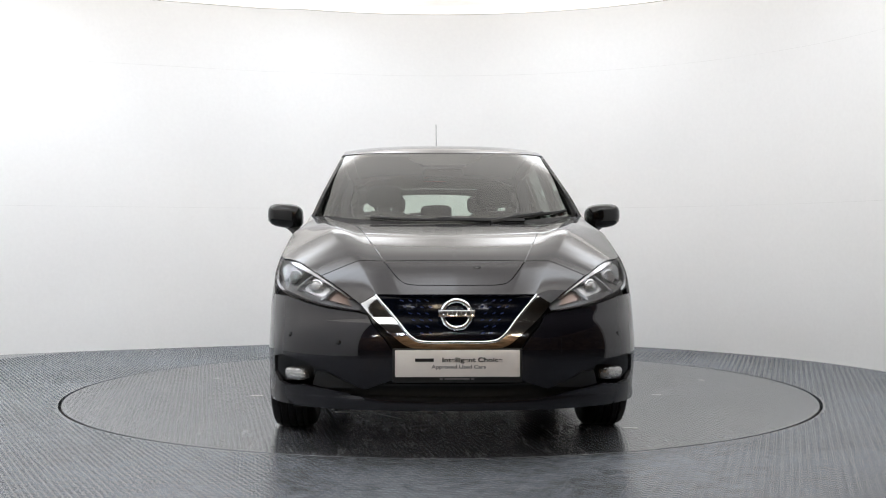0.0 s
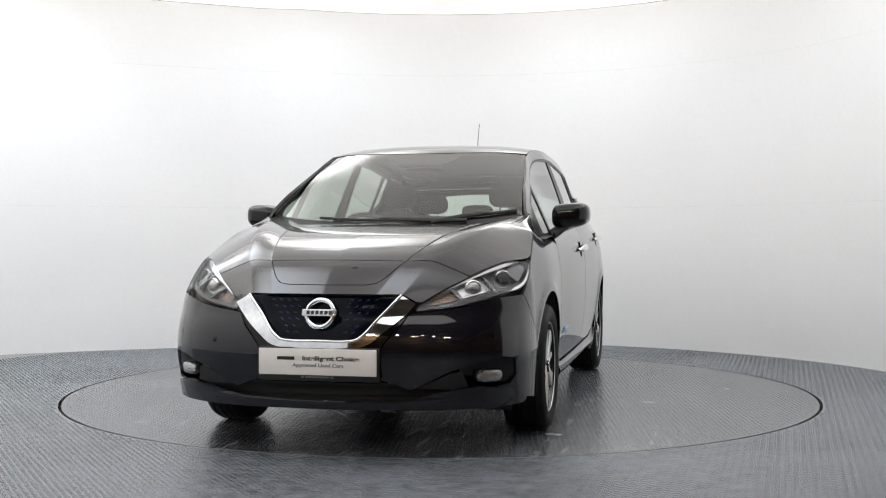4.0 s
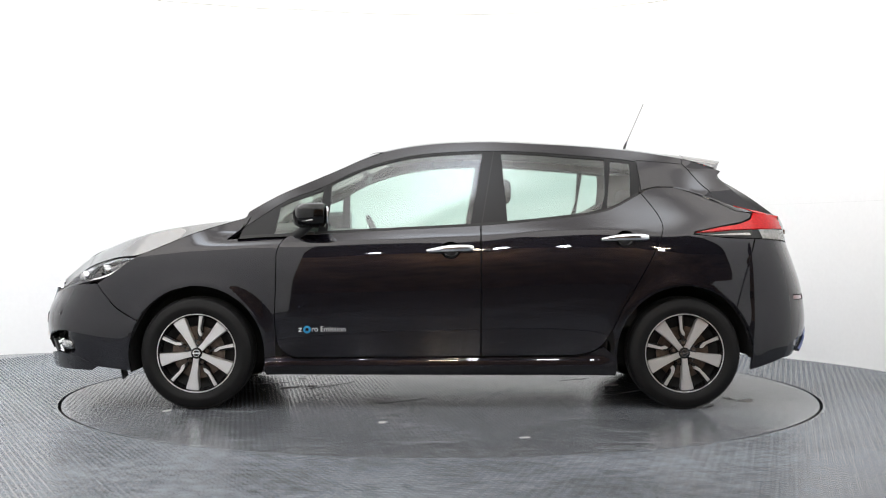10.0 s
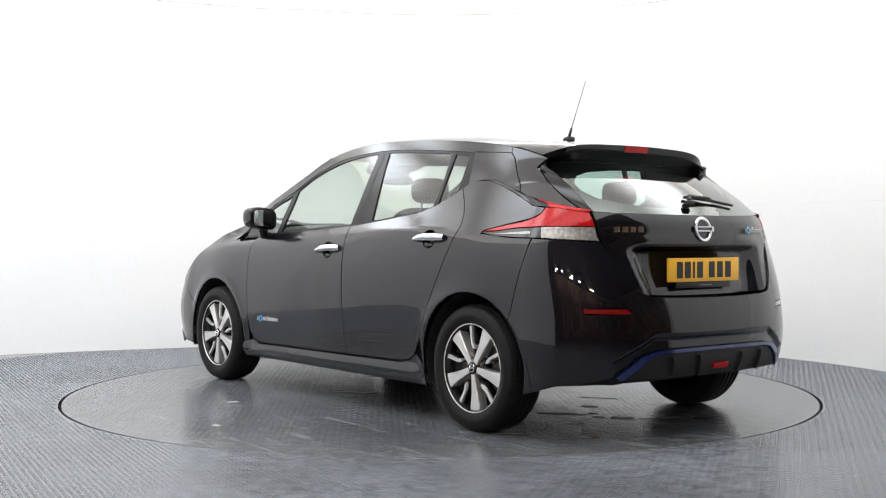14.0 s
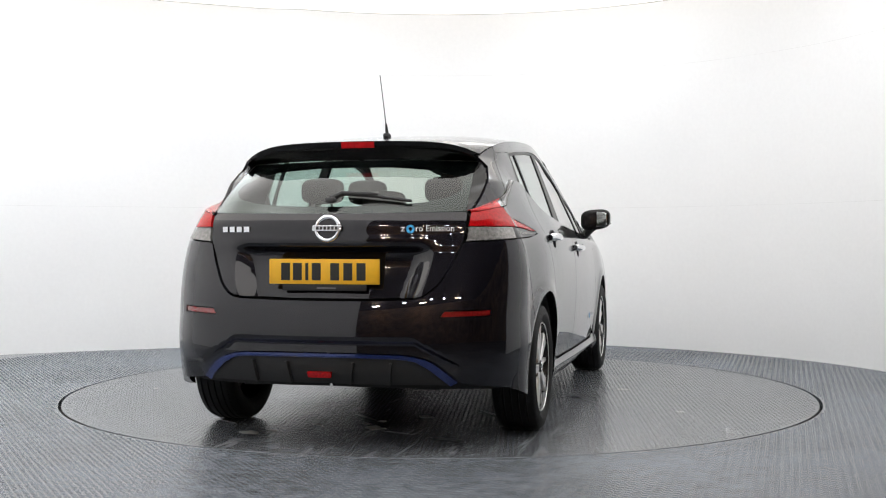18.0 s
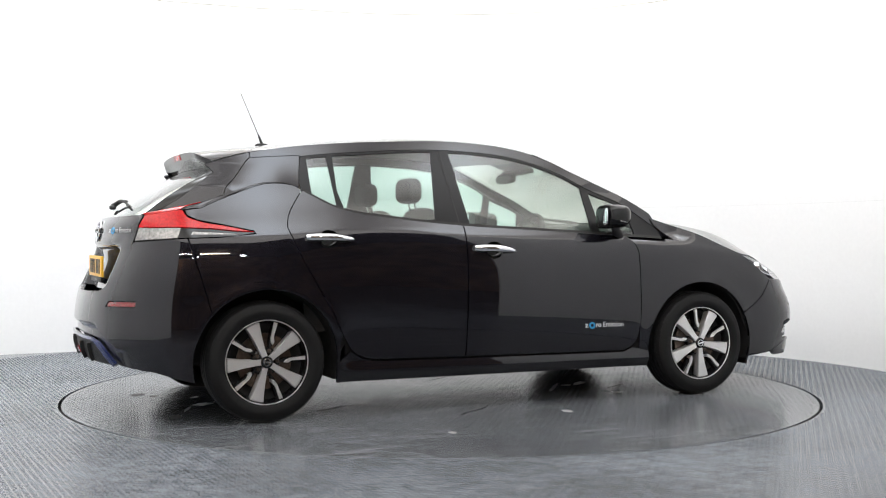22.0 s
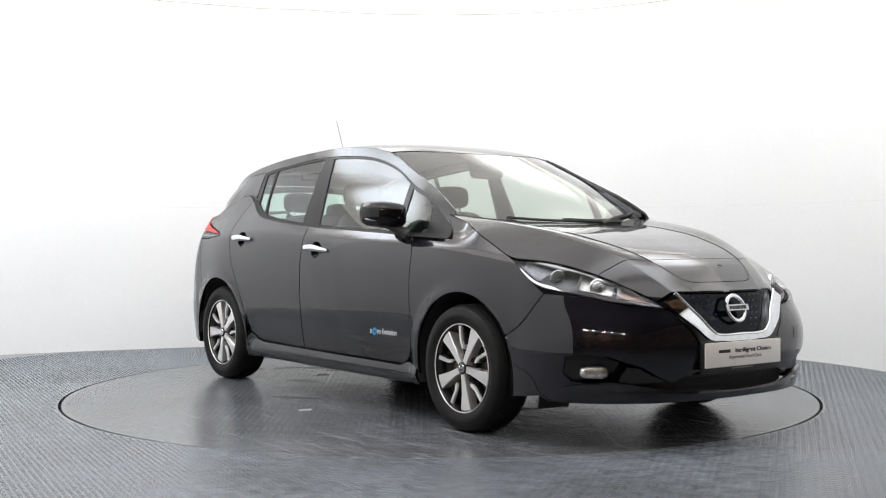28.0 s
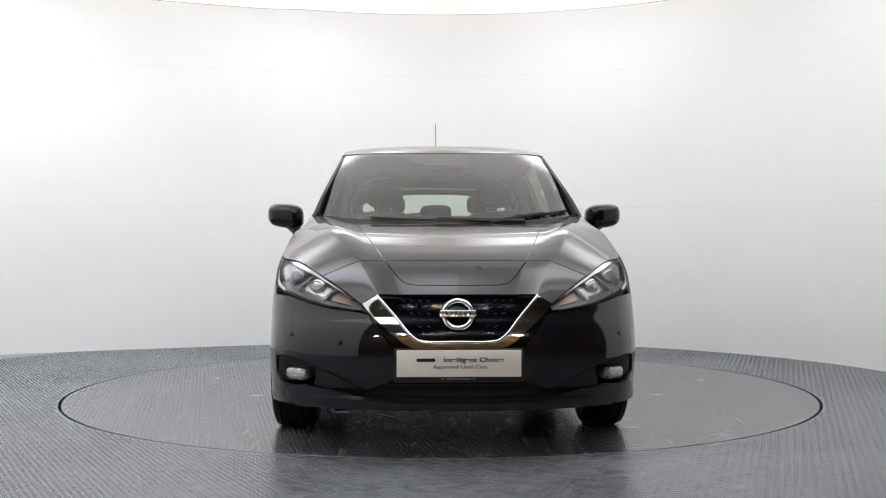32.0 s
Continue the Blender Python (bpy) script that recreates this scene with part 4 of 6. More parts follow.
def shoulder(a):
    """Rows of (u * 0.7, v * 0.1)."""
    u, v = np.clip(a[:, 0] / 0.7, 0, 1) * 30, a[:, 1:2] / 0.1
    i = np.clip(u.astype(int), 0, 29)
    t = (u - i)[:, None]
    lo, hi = edge_out[i] * (1 - t) + edge_out[i + 1] * t, edge_in[i] * (1 - t) + edge_in[i + 1] * t
    return lo * (1 - v) + hi * v + np.sin(math.pi * np.clip(v, 0, 1)) * 0.008 * np.array([0, 0.5, 0.85])


pair("rear_shoulder", [(0.0, 0), (0.478, 0), (0.42, 0.03), (0.328, 0.1), (0.0, 0.1)], shoulder, PAINT, car, step=0.02, gap=0.001)
pair("lamp_surround", [(0.48, 0), (0.7, 0), (0.7, 0.1), (0.33, 0.1), (0.422, 0.03)], shoulder, GLOSS, car, "gloss black tail lamp surround", step=0.02, gap=0.001)
pair("lamp_arm", [(0.50, 0), (0.7, 0), (0.7, 0.097), (0.55, 0.09), (0.38, 0.088), (0.385, 0.078), (0.44, 0.058), (0.475, 0.03)], shoulder, RED, car, "red upper arm of the tail lamp", step=0.02, gap=0.001, lift=0.003, flange=0.003)

# fairing between the wing's rear tip and the windscreen pillar
out_line = smooth_line([tuple(p) for p in wing(np.array([(1.19, 0.936), (1.13, 0.992), (1.08, 1.05), (1.085, 1.064)]))], 4)
in_line = smooth_line([tuple(p) for p in house(np.array([(1.15, 0.952), (1.10, 1.01), (1.065, 1.075)]))] + [tuple(windscreen(np.array([[0.03, 0.615]]))[0] + np.array([0, 0, 0.004]))], 4)
for k in (1, -1):
    n = len(out_line)
    rows = [[np.array(p) * (1 - t) + np.array(q) * t + np.array([0, 0, 0.006 * math.sin(math.pi * t)]) for p, q in zip(out_line, in_line)] for t in (0, 0.25, 0.5, 0.75, 1)]
    mesh_object("wing_fairing", [tuple(p * [1, k, 1]) for r in rows for p in r], [(j * n + i, j * n + i + 1, (j + 1) * n + i + 1, (j + 1) * n + i) for j in range(4) for i in range(n - 1)], PAINT, car, smooth=True)

# cabin: roof, rails, pillars
header = [(0.462 - 0.14 * (v / 0.6)**2, v) for v in np.linspace(0, 0.6, 9)]
whole("roof", header + [(-1.40, 0.6), (-1.43, 0.3), (-1.44, 0)], roof, PAINT, car, step=0.035)
whole("headliner", [(p[0] - 0.02, p[1] * 0.94) for p in header] + [(-1.36, 0.56), (-1.40, 0)], roof, LINER, car, "pale grey headliner", step=0.06, lift=-0.025, flange=0)
pair("pillar_a", [(0.02, 0), (0.02, 0.06), (0.9, 0.06), (0.9, 0)], pillar_a, PAINT, car, "black windscreen pillar", step=0.02, gap=0.001, flange=0.004)
pair("roof_rail", on_line(rail, 1.08, -1.375, 40) + [(-1.378, 1.372), (-1.112, 1.391)] + on_line(window_top, -1.112, 1.12, 34), house, PAINT, car, step=0.025, gap=0.001)
shut = smooth_line([(-1.378, 1.372), (-1.405, 1.345), (-1.435, 1.305), (-1.475, 1.255), (-1.526, 1.2), (-1.535, 1.17)], 3)
fin = smooth_line([(-1.610, 1.331), (-1.590, 1.312), (-1.574, 1.290)], 4) + smooth_line([(-1.60, 1.274), (-1.66, 1.224), (-1.75, 1.152), (-1.862, 1.08)], 4)
pair("pillar_c", [(-1.11, 1.391), (-1.126, 1.285), (-1.132, 1.215), (-1.15, 1.222), (-1.22, 1.238), (-1.325, 1.236), (-1.40, 1.213), (-1.482, 1.182)] + shut[::-1], house, PAINT, car, "gloss black floating roof pillar", step=0.025)
pair("tailgate_side", on_line(rail, -1.61, -1.376, 8) + shut + [(-1.60, 1.142), (-1.70, 1.112), (-1.80, 1.09), (-1.86, 1.073)] + fin[::-1], house, PAINT, car, "black tailgate flank under the spoiler", step=0.02)
for k in (1, -1):
    a, b = house(np.array(fin)), back_glass(np.stack([np.linspace(0, 0.55, len(fin)), np.full(len(fin), 0.6)], 1))
    m = len(fin)
    vs = [tuple(p * [1, 0.982 * k, 1] + [0.004, 0, 0]) for p in a] + [tuple((p * 0.4 + q * 0.6) * [1, k, 1] + [0.006, 0, -0.004]) for p, q in zip(a, b)] + [tuple(p * [1, k, 1]) for p in b]
    mesh_object("glass_cheek", vs, [(i, i + 1, m + i + 1, m + i) for i in range(m - 1)] + [(m + i, m + i + 1, 2 * m + i + 1, 2 * m + i) for i in range(m - 1)], GLOSS, car, "gloss black cheek beside the rear window", smooth=True)
pair("pillar_backing", [(-1.06, 1.38), (-1.08, 1.2), (-1.2, 1.21), (-1.4, 1.19), (-1.56, 1.14), (-1.72, 1.11), (-1.56, 1.29), (-1.34, 1.38)], lambda a: house(a) - np.array([0, 0.014, 0]), CABIN_GREY, car, step=0.05, flange=0)


def trailing(v):
    """x of the spoiler's trailing edge."""
    v = np.abs(v)
    return -1.642 + 0.015 * v**2 + 0.058 * np.clip((v - 0.72) / 0.28, 0, 1)**2


spoiler = whole("spoiler", [(-1.435, 0.0), (-1.42, 0.3), (-1.39, 0.6)] + [(float(trailing(v)), v * 0.6) for v in np.linspace(1, 0, 15)], roof, PAINT, car, "roof spoiler over the rear window", step=0.025, flange=0.0, lift=0.002)


def spoiler_under(a):
    """From the spoiler's trailing edge in to the rear window's head: rows of (u * 0.2, v * 0.6)."""
    u, v = a[:, 0] / 0.2, a[:, 1] / 0.6
    edge = roof(np.stack([trailing(v), a[:, 1]], 1)) + np.array([0, 0, 0.002])
    inner = back_glass(np.stack([np.zeros(len(a)), a[:, 1]], 1))
    lip = edge + np.array([0.012, 0, -0.034]) 
    t = np.clip(u / 0.25, 0, 1)[:, None]
    w = np.clip((u - 0.25) / 0.75, 0, 1)[:, None]
    return np.where(u[:, None] < 0.25, edge * (1 - t) + lip * t, lip * (1 - w) + inner * w)


whole("spoiler_underside", [(0, 0), (0.2, 0), (0.2, 0.6), (0, 0.6)], spoiler_under, GLOSS, spoiler, "gloss black spoiler underside", step=0.02, gap=0, flange=0)
panel("brake_lamp", [sheet([(0.004, 0), (0.046, 0), (0.046, 0.085), (0.004, 0.085)], spoiler_under, lift=0.003, side=k, gap=0, open_middle=True) for k in (1, -1)], RED, car, "red high-level brake lamp")

# glass
whole("windscreen", [(0.0, 0), (0.9, 0), (0.9, 0.62), (0.0, 0.62)], windscreen, SCREEN, car, "lightly tinted windscreen", step=0.05, gap=0, flange=0)
whole("windscreen_band", [(0.888, 0), (0.9, 0), (0.9, 0.62), (0.0, 0.62), (0.0, 0.0), (0.03, 0), (0.03, 0.585), (0.06, 0.61), (0.87, 0.61), (0.888, 0.58)], windscreen, SEAL, car, "black windscreen edge band", step=0.04, gap=0, flange=0, lift=-0.004)
whole("sensor_cover", [(0.73, 0), (0.735, 0.11), (0.765, 0.17), (0.83, 0.215), (0.887, 0.235), (0.887, 0)], windscreen, SEAL, car, "black sensor cover at the head of the windscreen", step=0.03, gap=0, flange=0, lift=-0.005)
whole("rear_window", [(0.0, 0), (0.55, 0), (0.55, 0.6), (0.0, 0.6)], back_glass, GLASS_DARK, car, "dark tinted rear window", step=0.04, gap=0.001, flange=0)
# edge band; its deepened top paints in the spoiler underside's dark reflection
whole("rear_window_band", [(0.0, 0), (0.0, 0.6), (0.55, 0.6), (0.55, 0), (0.485, 0.0), (0.48, 0.26), (0.455, 0.42), (0.41, 0.52), (0.34, 0.563), (0.26, 0.558), (0.18, 0.50), (0.125, 0.40), (0.095, 0.2), (0.09, 0.0)], back_glass, GLOSS, car, "black rear window edge band, its deep top painting the spoiler's dark reflection", step=0.04, gap=0, flange=0, lift=-0.004)
front_pane = on_line(belt, 0.63, -0.165, 10)
front_pane = [(x, z + 0.012) for x, z in front_pane] + [(-0.235 + 0.03, 1.25)] + [(x, z - 0.014) for x, z in on_line(window_top, -0.235, 0.615, 16)]
rear_pane = [(x, z + 0.012) for x, z in on_line(belt, -0.375, -0.895, 10)] + [(-0.925, 1.2)] + [(x, z - 0.014) for x, z in on_line(window_top, -0.93, -0.345, 12)]
small_pane = [(x, z + 0.012) for x, z in on_line(belt, -0.935, -1.065, 8)] + [(-1.07, 1.25)] + [(x, z - 0.016) for x, z in on_line(window_top, -1.075, -0.965, 5)]
corner_pane = [(x, z + 0.012) for x, z in on_line(belt, 0.93, 0.685, 8)] + [(0.68, 1.1)] + [(x, z - 0.02) for x, z in on_line(window_top, 0.665, 0.90, 8)]
frame_all = [(x, z + 0.001) for x, z in on_line(belt, 1.13, -1.12, 50)] + [(-1.132, 1.25)] + on_line(window_top, -1.11, 1.11, 50)
pair("window_frame", frame_all, house, PILLAR, car, "satin black window frame and pillars", step=0.03, lift=-0.003, holes=[front_pane, rear_pane, small_pane, corner_pane], gap=0.001)
for name, outline, mat in (("front_door_glass", front_pane, GLASS), ("rear_door_glass", rear_pane, GLASS_DARK), ("quarter_glass", small_pane, GLASS_DARK), ("corner_glass", corner_pane, GLASS)):
    pair(name, outline, house, mat, car, "green tinted side glass", step=0.05, lift=-0.008, gap=-0.004, flange=0)
pair("belt_moulding", [(x, z - 0.004) for x, z in on_line(belt, 1.12, -1.11, 50)] + [(x, z + 0.012) for x, z in on_line(belt, -1.11, 1.12, 50)], house, SEAL, car, "black rubber belt moulding", step=0.02, lift=0.004, gap=0)
for k in (1, -1):
    xs = np.linspace(1.13, -1.12, 60)
    va = skin(np.stack([xs, belt(xs) - 0.003], 1))
    vb = house(np.stack([xs, belt(xs) + 0.0], 1))
    vs = [tuple(p * [1, k, 1]) for p in va] + [tuple(p * [1, k, 1]) for p in vb]
    mesh_object("belt_ledge", vs, [(i, i + 1, 61 + i, 60 + i) for i in range(59)], SEAL, car, smooth=True)
# door shut lines over the frames
pair("pillar_joint", [(-0.232, 1.02), (-0.226, 1.02), (-0.300, 1.444), (-0.306, 1.444)], house, SEAL, car, step=0.05, lift=-0.0015, gap=0, flange=0)

# dark shell behind the panel gaps, arch liners, underbody
def shell(a):
    p = skin(a)
    return p * np.array([0.985, 0.965, 1])


pair("inner_shell", [sx(1.74, 0.23), fy(0.0, 0.23), fy(0.0, 0.66), fy(0.36, 0.66), fy(0.7, 0.66), sx(1.74, 0.80)], lambda a: skin(a) - np.clip((a[:, :1] - 1.72) * 4, 0, 1) * np.array([0.075, 0, 0]) - np.array([0, 0.03, 0]) * np.clip(skin(a)[:, 1:2] * 5, 0, 1), UNDER, car, step=0.06, flange=0)
pair("inner_shell", [sx(-1.735, 0.25), ry(0.0, 0.27), ry(0.0, 1.0), ry(0.6, 1.0), sx(-1.735, 0.95)], lambda a: skin(a) + np.clip((-1.70 - a[:, :1]) * 4, 0, 1) * np.array([0.125, 0, 0]) - np.array([0, 0.03, 0]) * np.clip(skin(a)[:, 1:2] * 5, 0, 1), UNDER, car, step=0.06, flange=0)
pair("inner_shell", [(0.94, 0.2), (0.94, 0.93), (-0.22, 1.0), (-0.94, 1.06), (-0.94, 0.2)], shell, UNDER, car, step=0.08, flange=0)
pair("inner_shell", arch(AXLE, 175, 5, r=0.385) + [(1.73, 0.66), (1.70, 0.80), (1.3, 0.96), (1.2, 0.94), (1.1, 0.90), (0.93, 0.90), (0.93, 0.4)], shell, UNDER, car, step=0.08, flange=0)
pair("inner_shell", arch(-AXLE, 175, 5, r=0.385) + [(-0.93, 0.4), (-0.93, 1.05), (-1.15, 1.19), (-1.4, 1.17), (-1.72, 1.05), (-1.73, 0.4)], shell, UNDER, car, step=0.08, flange=0)
for cx in (AXLE, -AXLE):
    for k in (1, -1):
        bm = bmesh.new()
        ang = [radians(a) for a in (np.linspace(-16, 196, 34) if cx > 0 else np.linspace(-16, 183, 34))]
        a = [bm.verts.new((cx + 0.376 * math.cos(t), k * 0.855, HUB + 0.376 * math.sin(t))) for t in ang]
        b = [bm.verts.new((cx + 0.376 * math.cos(t), k * 0.55, HUB + 0.376 * math.sin(t))) for t in ang]
        c = bm.verts.new((cx, k * 0.55, HUB))
        for i in range(len(ang) - 1):
            bm.faces.new((a[i], a[i + 1], b[i + 1], b[i]))
            bm.faces.new((b[i], b[i + 1], c))
        part("wheel_arch_liner", bm, UNDER, car)
bm = bmesh.new()
box(bm, (1.9, 1.5, 0.06), pose(0, 0, 0.225), 0.01)
box(bm, (0.60, 1.05, 0.10), pose(1.35, 0, 0.30), 0.02)
box(bm, (0.60, 1.05, 0.10), pose(-1.35, 0, 0.32), 0.02)
box(bm, (0.36, 1.1, 0.05), pose(1.88, 0, 0.235), 0.01)
box(bm, (0.30, 0.95, 0.05), pose(-1.85, 0, 0.325), 0.01)
part("underbody", bm, UNDER, car)

for cx in (0.962, -0.955):
    for k in (1, -1):
        bm = bmesh.new()
        box(bm, (0.022, 0.26, 0.26), pose(cx, k * 0.70, 0.335), 0.004)
        part("arch_closing_board", bm, UNDER, car)

# ---------------------------------------------------------------- small shapes
def blob(bm, centre, radii, e1=0.5, e2=0.5, nu=28, nv=16, shape=None):
    """A rounded box (superellipsoid); shape(p) may bend it."""
    def pw(v, e):
        return math.copysign(abs(v)**e, v)
    rows = []
    for j in range(nv + 1):
        b = -math.pi / 2 + math.pi * j / nv
        row = []
        for i in range(nu):
            a = 2 * math.pi * i / nu
            p = Vector((radii[0] * pw(math.cos(b), e1) * pw(math.cos(a), e2), radii[1] * pw(math.cos(b), e1) * pw(math.sin(a), e2), radii[2] * pw(math.sin(b), e1)))
            if shape:
                p = shape(p)
            row.append(bm.verts.new(p + Vector(centre)))
        rows.append(row)
    for r, q in zip(rows, rows[1:]):
        for i in range(nu):
            bm.faces.new((r[i], r[(i + 1) % nu], q[(i + 1) % nu], q[i]))
    bmesh.ops.remove_doubles(bm, verts=bm.verts, dist=1e-5)
    return bm


def plate_shape(bm, pts, y0, y1, bevel=0.0):
    """A prism over an (x, z) outline, from y0 to y1 (outward +y)."""
    low = [bm.verts.new((x, y0, z)) for x, z in pts]
    cx, cz = sum(p[0] for p in pts) / len(pts), sum(p[1] for p in pts) / len(pts)
    mid = [bm.verts.new((x, y1 - bevel, z)) for x, z in pts]
    top = []
    for x, z in pts:
        d = math.hypot(x - cx, z - cz) or 1
        top.append(bm.verts.new((x - (x - cx) / d * bevel, y1, z - (z - cz) / d * bevel)))
    n = len(pts)
    bm.faces.new(top)
    for a, b in ((low, mid), (mid, top)):
        for i in range(n):
            bm.faces.new((a[i], a[(i + 1) % n], b[(i + 1) % n], b[i]))
    return bm


# ---------------------------------------------------------------- wheels (outward is +y in the wheel's space)
def wheel(cx, k, turn):
    hub = new("wheel")
    hub.parent = car
    hub.matrix_basis = pose(cx, k * 0.765, HUB + 0.002, 0, turn, 0 if k > 0 else 180)
    tagged(hub, "five-spoke machined alloy wheel with a black tyre")
    bm = bmesh.new()
    lathe(bm, [(0.205, -0.085), (0.222, -0.098), (0.25, -0.106), (0.285, -0.104), (0.300, -0.093), (0.307, -0.08), (0.310, -0.062), (0.311, -0.05), (0.305, -0.047), (0.305, -0.042), (0.312, -0.039), (0.3125, -0.016), (0.306, -0.013), (0.306, -0.007), (0.3125, -0.004), (0.3125, 0.02), (0.306, 0.023), (0.306, 0.028), (0.312, 0.031), (0.311, 0.055), (0.305, 0.058), (0.305, 0.063), (0.309, 0.066), (0.304, 0.086), (0.296, 0.097), (0.285, 0.103), (0.268, 0.106), (0.262, 0.1085), (0.25, 0.107), (0.228, 0.1), (0.219, 0.094), (0.214, 0.085)], 96)
    part("tyre", bm, RUBBER, hub, angle=45)
    bm = bmesh.new()
    for i in range(76):
        for side in (-1, 1):
            box(bm, (0.018, 0.030, 0.010), Matrix.Rotation(2 * math.pi * (i + 0.25 * side) / 76, 4, "Y") @ pose(0, side * 0.079, 0.3015, side * -24, 0, side * 6))
    tagged(part("tread", bm, RUBBER, hub, "shoulder blocks of the tread", smooth=False), kind="stuff")
    bm = bmesh.new()
    lathe(bm, [(0.214, 0.086), (0.2185, 0.094), (0.2170, 0.0962), (0.2140, 0.0962), (0.2125, 0.093)], 96)
    rim = part("rim", bm, ALLOY, hub, angle=40)
    bm = bmesh.new()
    lathe(bm, [(0.2125, 0.093), (0.203, 0.07), (0.198, 0.05), (0.19, 0.0), (0.195, -0.08), (0.206, -0.086)], 96)
    part("rim_barrel", bm, ALLOY_DARK, rim, "black inner rim")
    bm = bmesh.new()
    lathe(bm, [(0.2, 0.042), (0.17, 0.012), (0.10, 0.004), (0.06, 0.02), (0.0005, 0.02)], 64)
    part("rim_bowl", bm, UNDER, hub)
    bm = bmesh.new()
    lathe(bm, [(0.075, 0.03), (0.145, 0.03), (0.145, 0.018), (0.075, 0.018)], 64)
    part("brake_disc", bm, STEEL, hub, "worn steel brake disc")
    for i in range(5):
        ang = radians(25 + 72 * i)
        m = Matrix.Rotation(math.pi - ang, 4, "Y")
        bm = bmesh.new()
        plate_shape(bm, [(0.025, -0.015), (0.06, -0.016), (0.13, -0.024), (0.203, -0.036), (0.207, -0.02), (0.208, 0.0), (0.207, 0.02), (0.203, 0.036), (0.13, 0.024), (0.06, 0.016), (0.025, 0.015)], 0.035, 0.086, 0.004)
        bm.transform(m)
        part("spoke", bm, ALLOY, hub, angle=30)
        m2 = Matrix.Rotation(math.pi - (ang - radians(36)), 4, "Y")
        bm = bmesh.new()
        plate_shape(bm, [(0.092, 0.010), (0.100, -0.001), (0.122, -0.010), (0.206, -0.013), (0.206, 0.006), (0.132, 0.004), (0.108, 0.014)], 0.04, 0.082, 0.003)
        bm.transform(m2)
        part("thin_spoke", bm, ALLOY, hub, angle=30)
        bm = bmesh.new()
        plate_shape(bm, [(0.055, 0.004), (0.1, -0.012), (0.206, -0.016), (0.206, 0.016), (0.12, 0.014), (0.1, 0.01)], 0.03, 0.070, 0.003)
        bm.transform(m2)
        part("spoke_pocket", bm, ALLOY_DARK, hub, angle=30)
        bm = bmesh.new()
        lathe(bm, [(0.0005, 0.082), (0.007, 0.082), (0.0105, 0.078), (0.0105, 0.05)], 10)
        bm.transform(Matrix.Rotation(math.pi - (ang + radians(36)), 4, "Y") @ pose(0.057, 0, 0))
        part("wheel_nut", bm, STEEL, hub)
    bm = bmesh.new()
    lathe(bm, [(0.075, 0.045), (0.072, 0.06), (0.05, 0.068), (0.03, 0.07)], 40)
    part("hub_flange", bm, ALLOY_DARK, hub)
    bm = bmesh.new()
    lathe(bm, [(0.031, 0.07), (0.031, 0.089), (0.027, 0.092), (0.0005, 0.092)], 40)
    cap = part("centre_cap", bm, GLOSS, hub, "black centre cap with a silver ring")
    bm = bmesh.new()
    lathe(bm, [(0.021, 0.0925), (0.020, 0.0945), (0.016, 0.0945), (0.015, 0.0925)], 32)
    part("cap_ring", bm, CHROME, cap)
    bm = bmesh.new()
    box(bm, (0.046, 0.003, 0.008), pose(0, 0.0945, 0))
    part("cap_bar", bm, CHROME, cap)
    return hub


wheel(AXLE, 1, 0)
wheel(AXLE, -1, 14)
wheel(-AXLE, 1, 12)
wheel(-AXLE, -1, -8)

# ---------------------------------------------------------------- head lamps
lamp_top_edge = resample([(2.210, 0.415, 0.657), (2.12, 0.504, 0.718), (1.99, 0.617, 0.786), (1.82, 0.722, 0.834), (1.665, 0.796, 0.855)], 30)
lamp_low_edge = resample([tuple(skin(np.array([fy(y, z + 0.004)]))[0]) for y, z in ((0.415, 0.628), (0.5, 0.638), (0.58, 0.648), (0.74, 0.688))] + [tuple(skin(np.array([sx(x, z)]))[0]) for x, z in ((1.84, 0.74), (1.76, 0.79), (1.665, 0.852))], 30)


def lamp_face(a):
    """Rows of (u * 0.7, v * 0.12): u from the inner tip to the rear tip, v from the lower to the upper edge."""
    u, v = np.clip(a[:, 0] / 0.7, 0, 1) * 30, np.clip(a[:, 1:2] / 0.12, 0, 1)
    i = np.clip(u.astype(int), 0, 29)
    t = (u - i)[:, None]
    lo = lamp_low_edge[i] * (1 - t) + lamp_low_edge[i + 1] * t
    hi = lamp_top_edge[i] * (1 - t) + lamp_top_edge[i + 1] * t
    b = np.sin(math.pi * v) * 0.016 * np.sin(math.pi * np.clip(a[:, :1] / 0.7, 0, 1))
    return lo * (1 - v) + hi * v + b * np.array([0.75, 0.6, 0.1])


def lamp_in(d):
    return lambda a: lamp_face(a) - d * np.array([0.8, 0.55, -0.05]) * np.sin(math.pi * np.clip(a[:, :1] / 0.7, 0.02, 0.98))**0.5


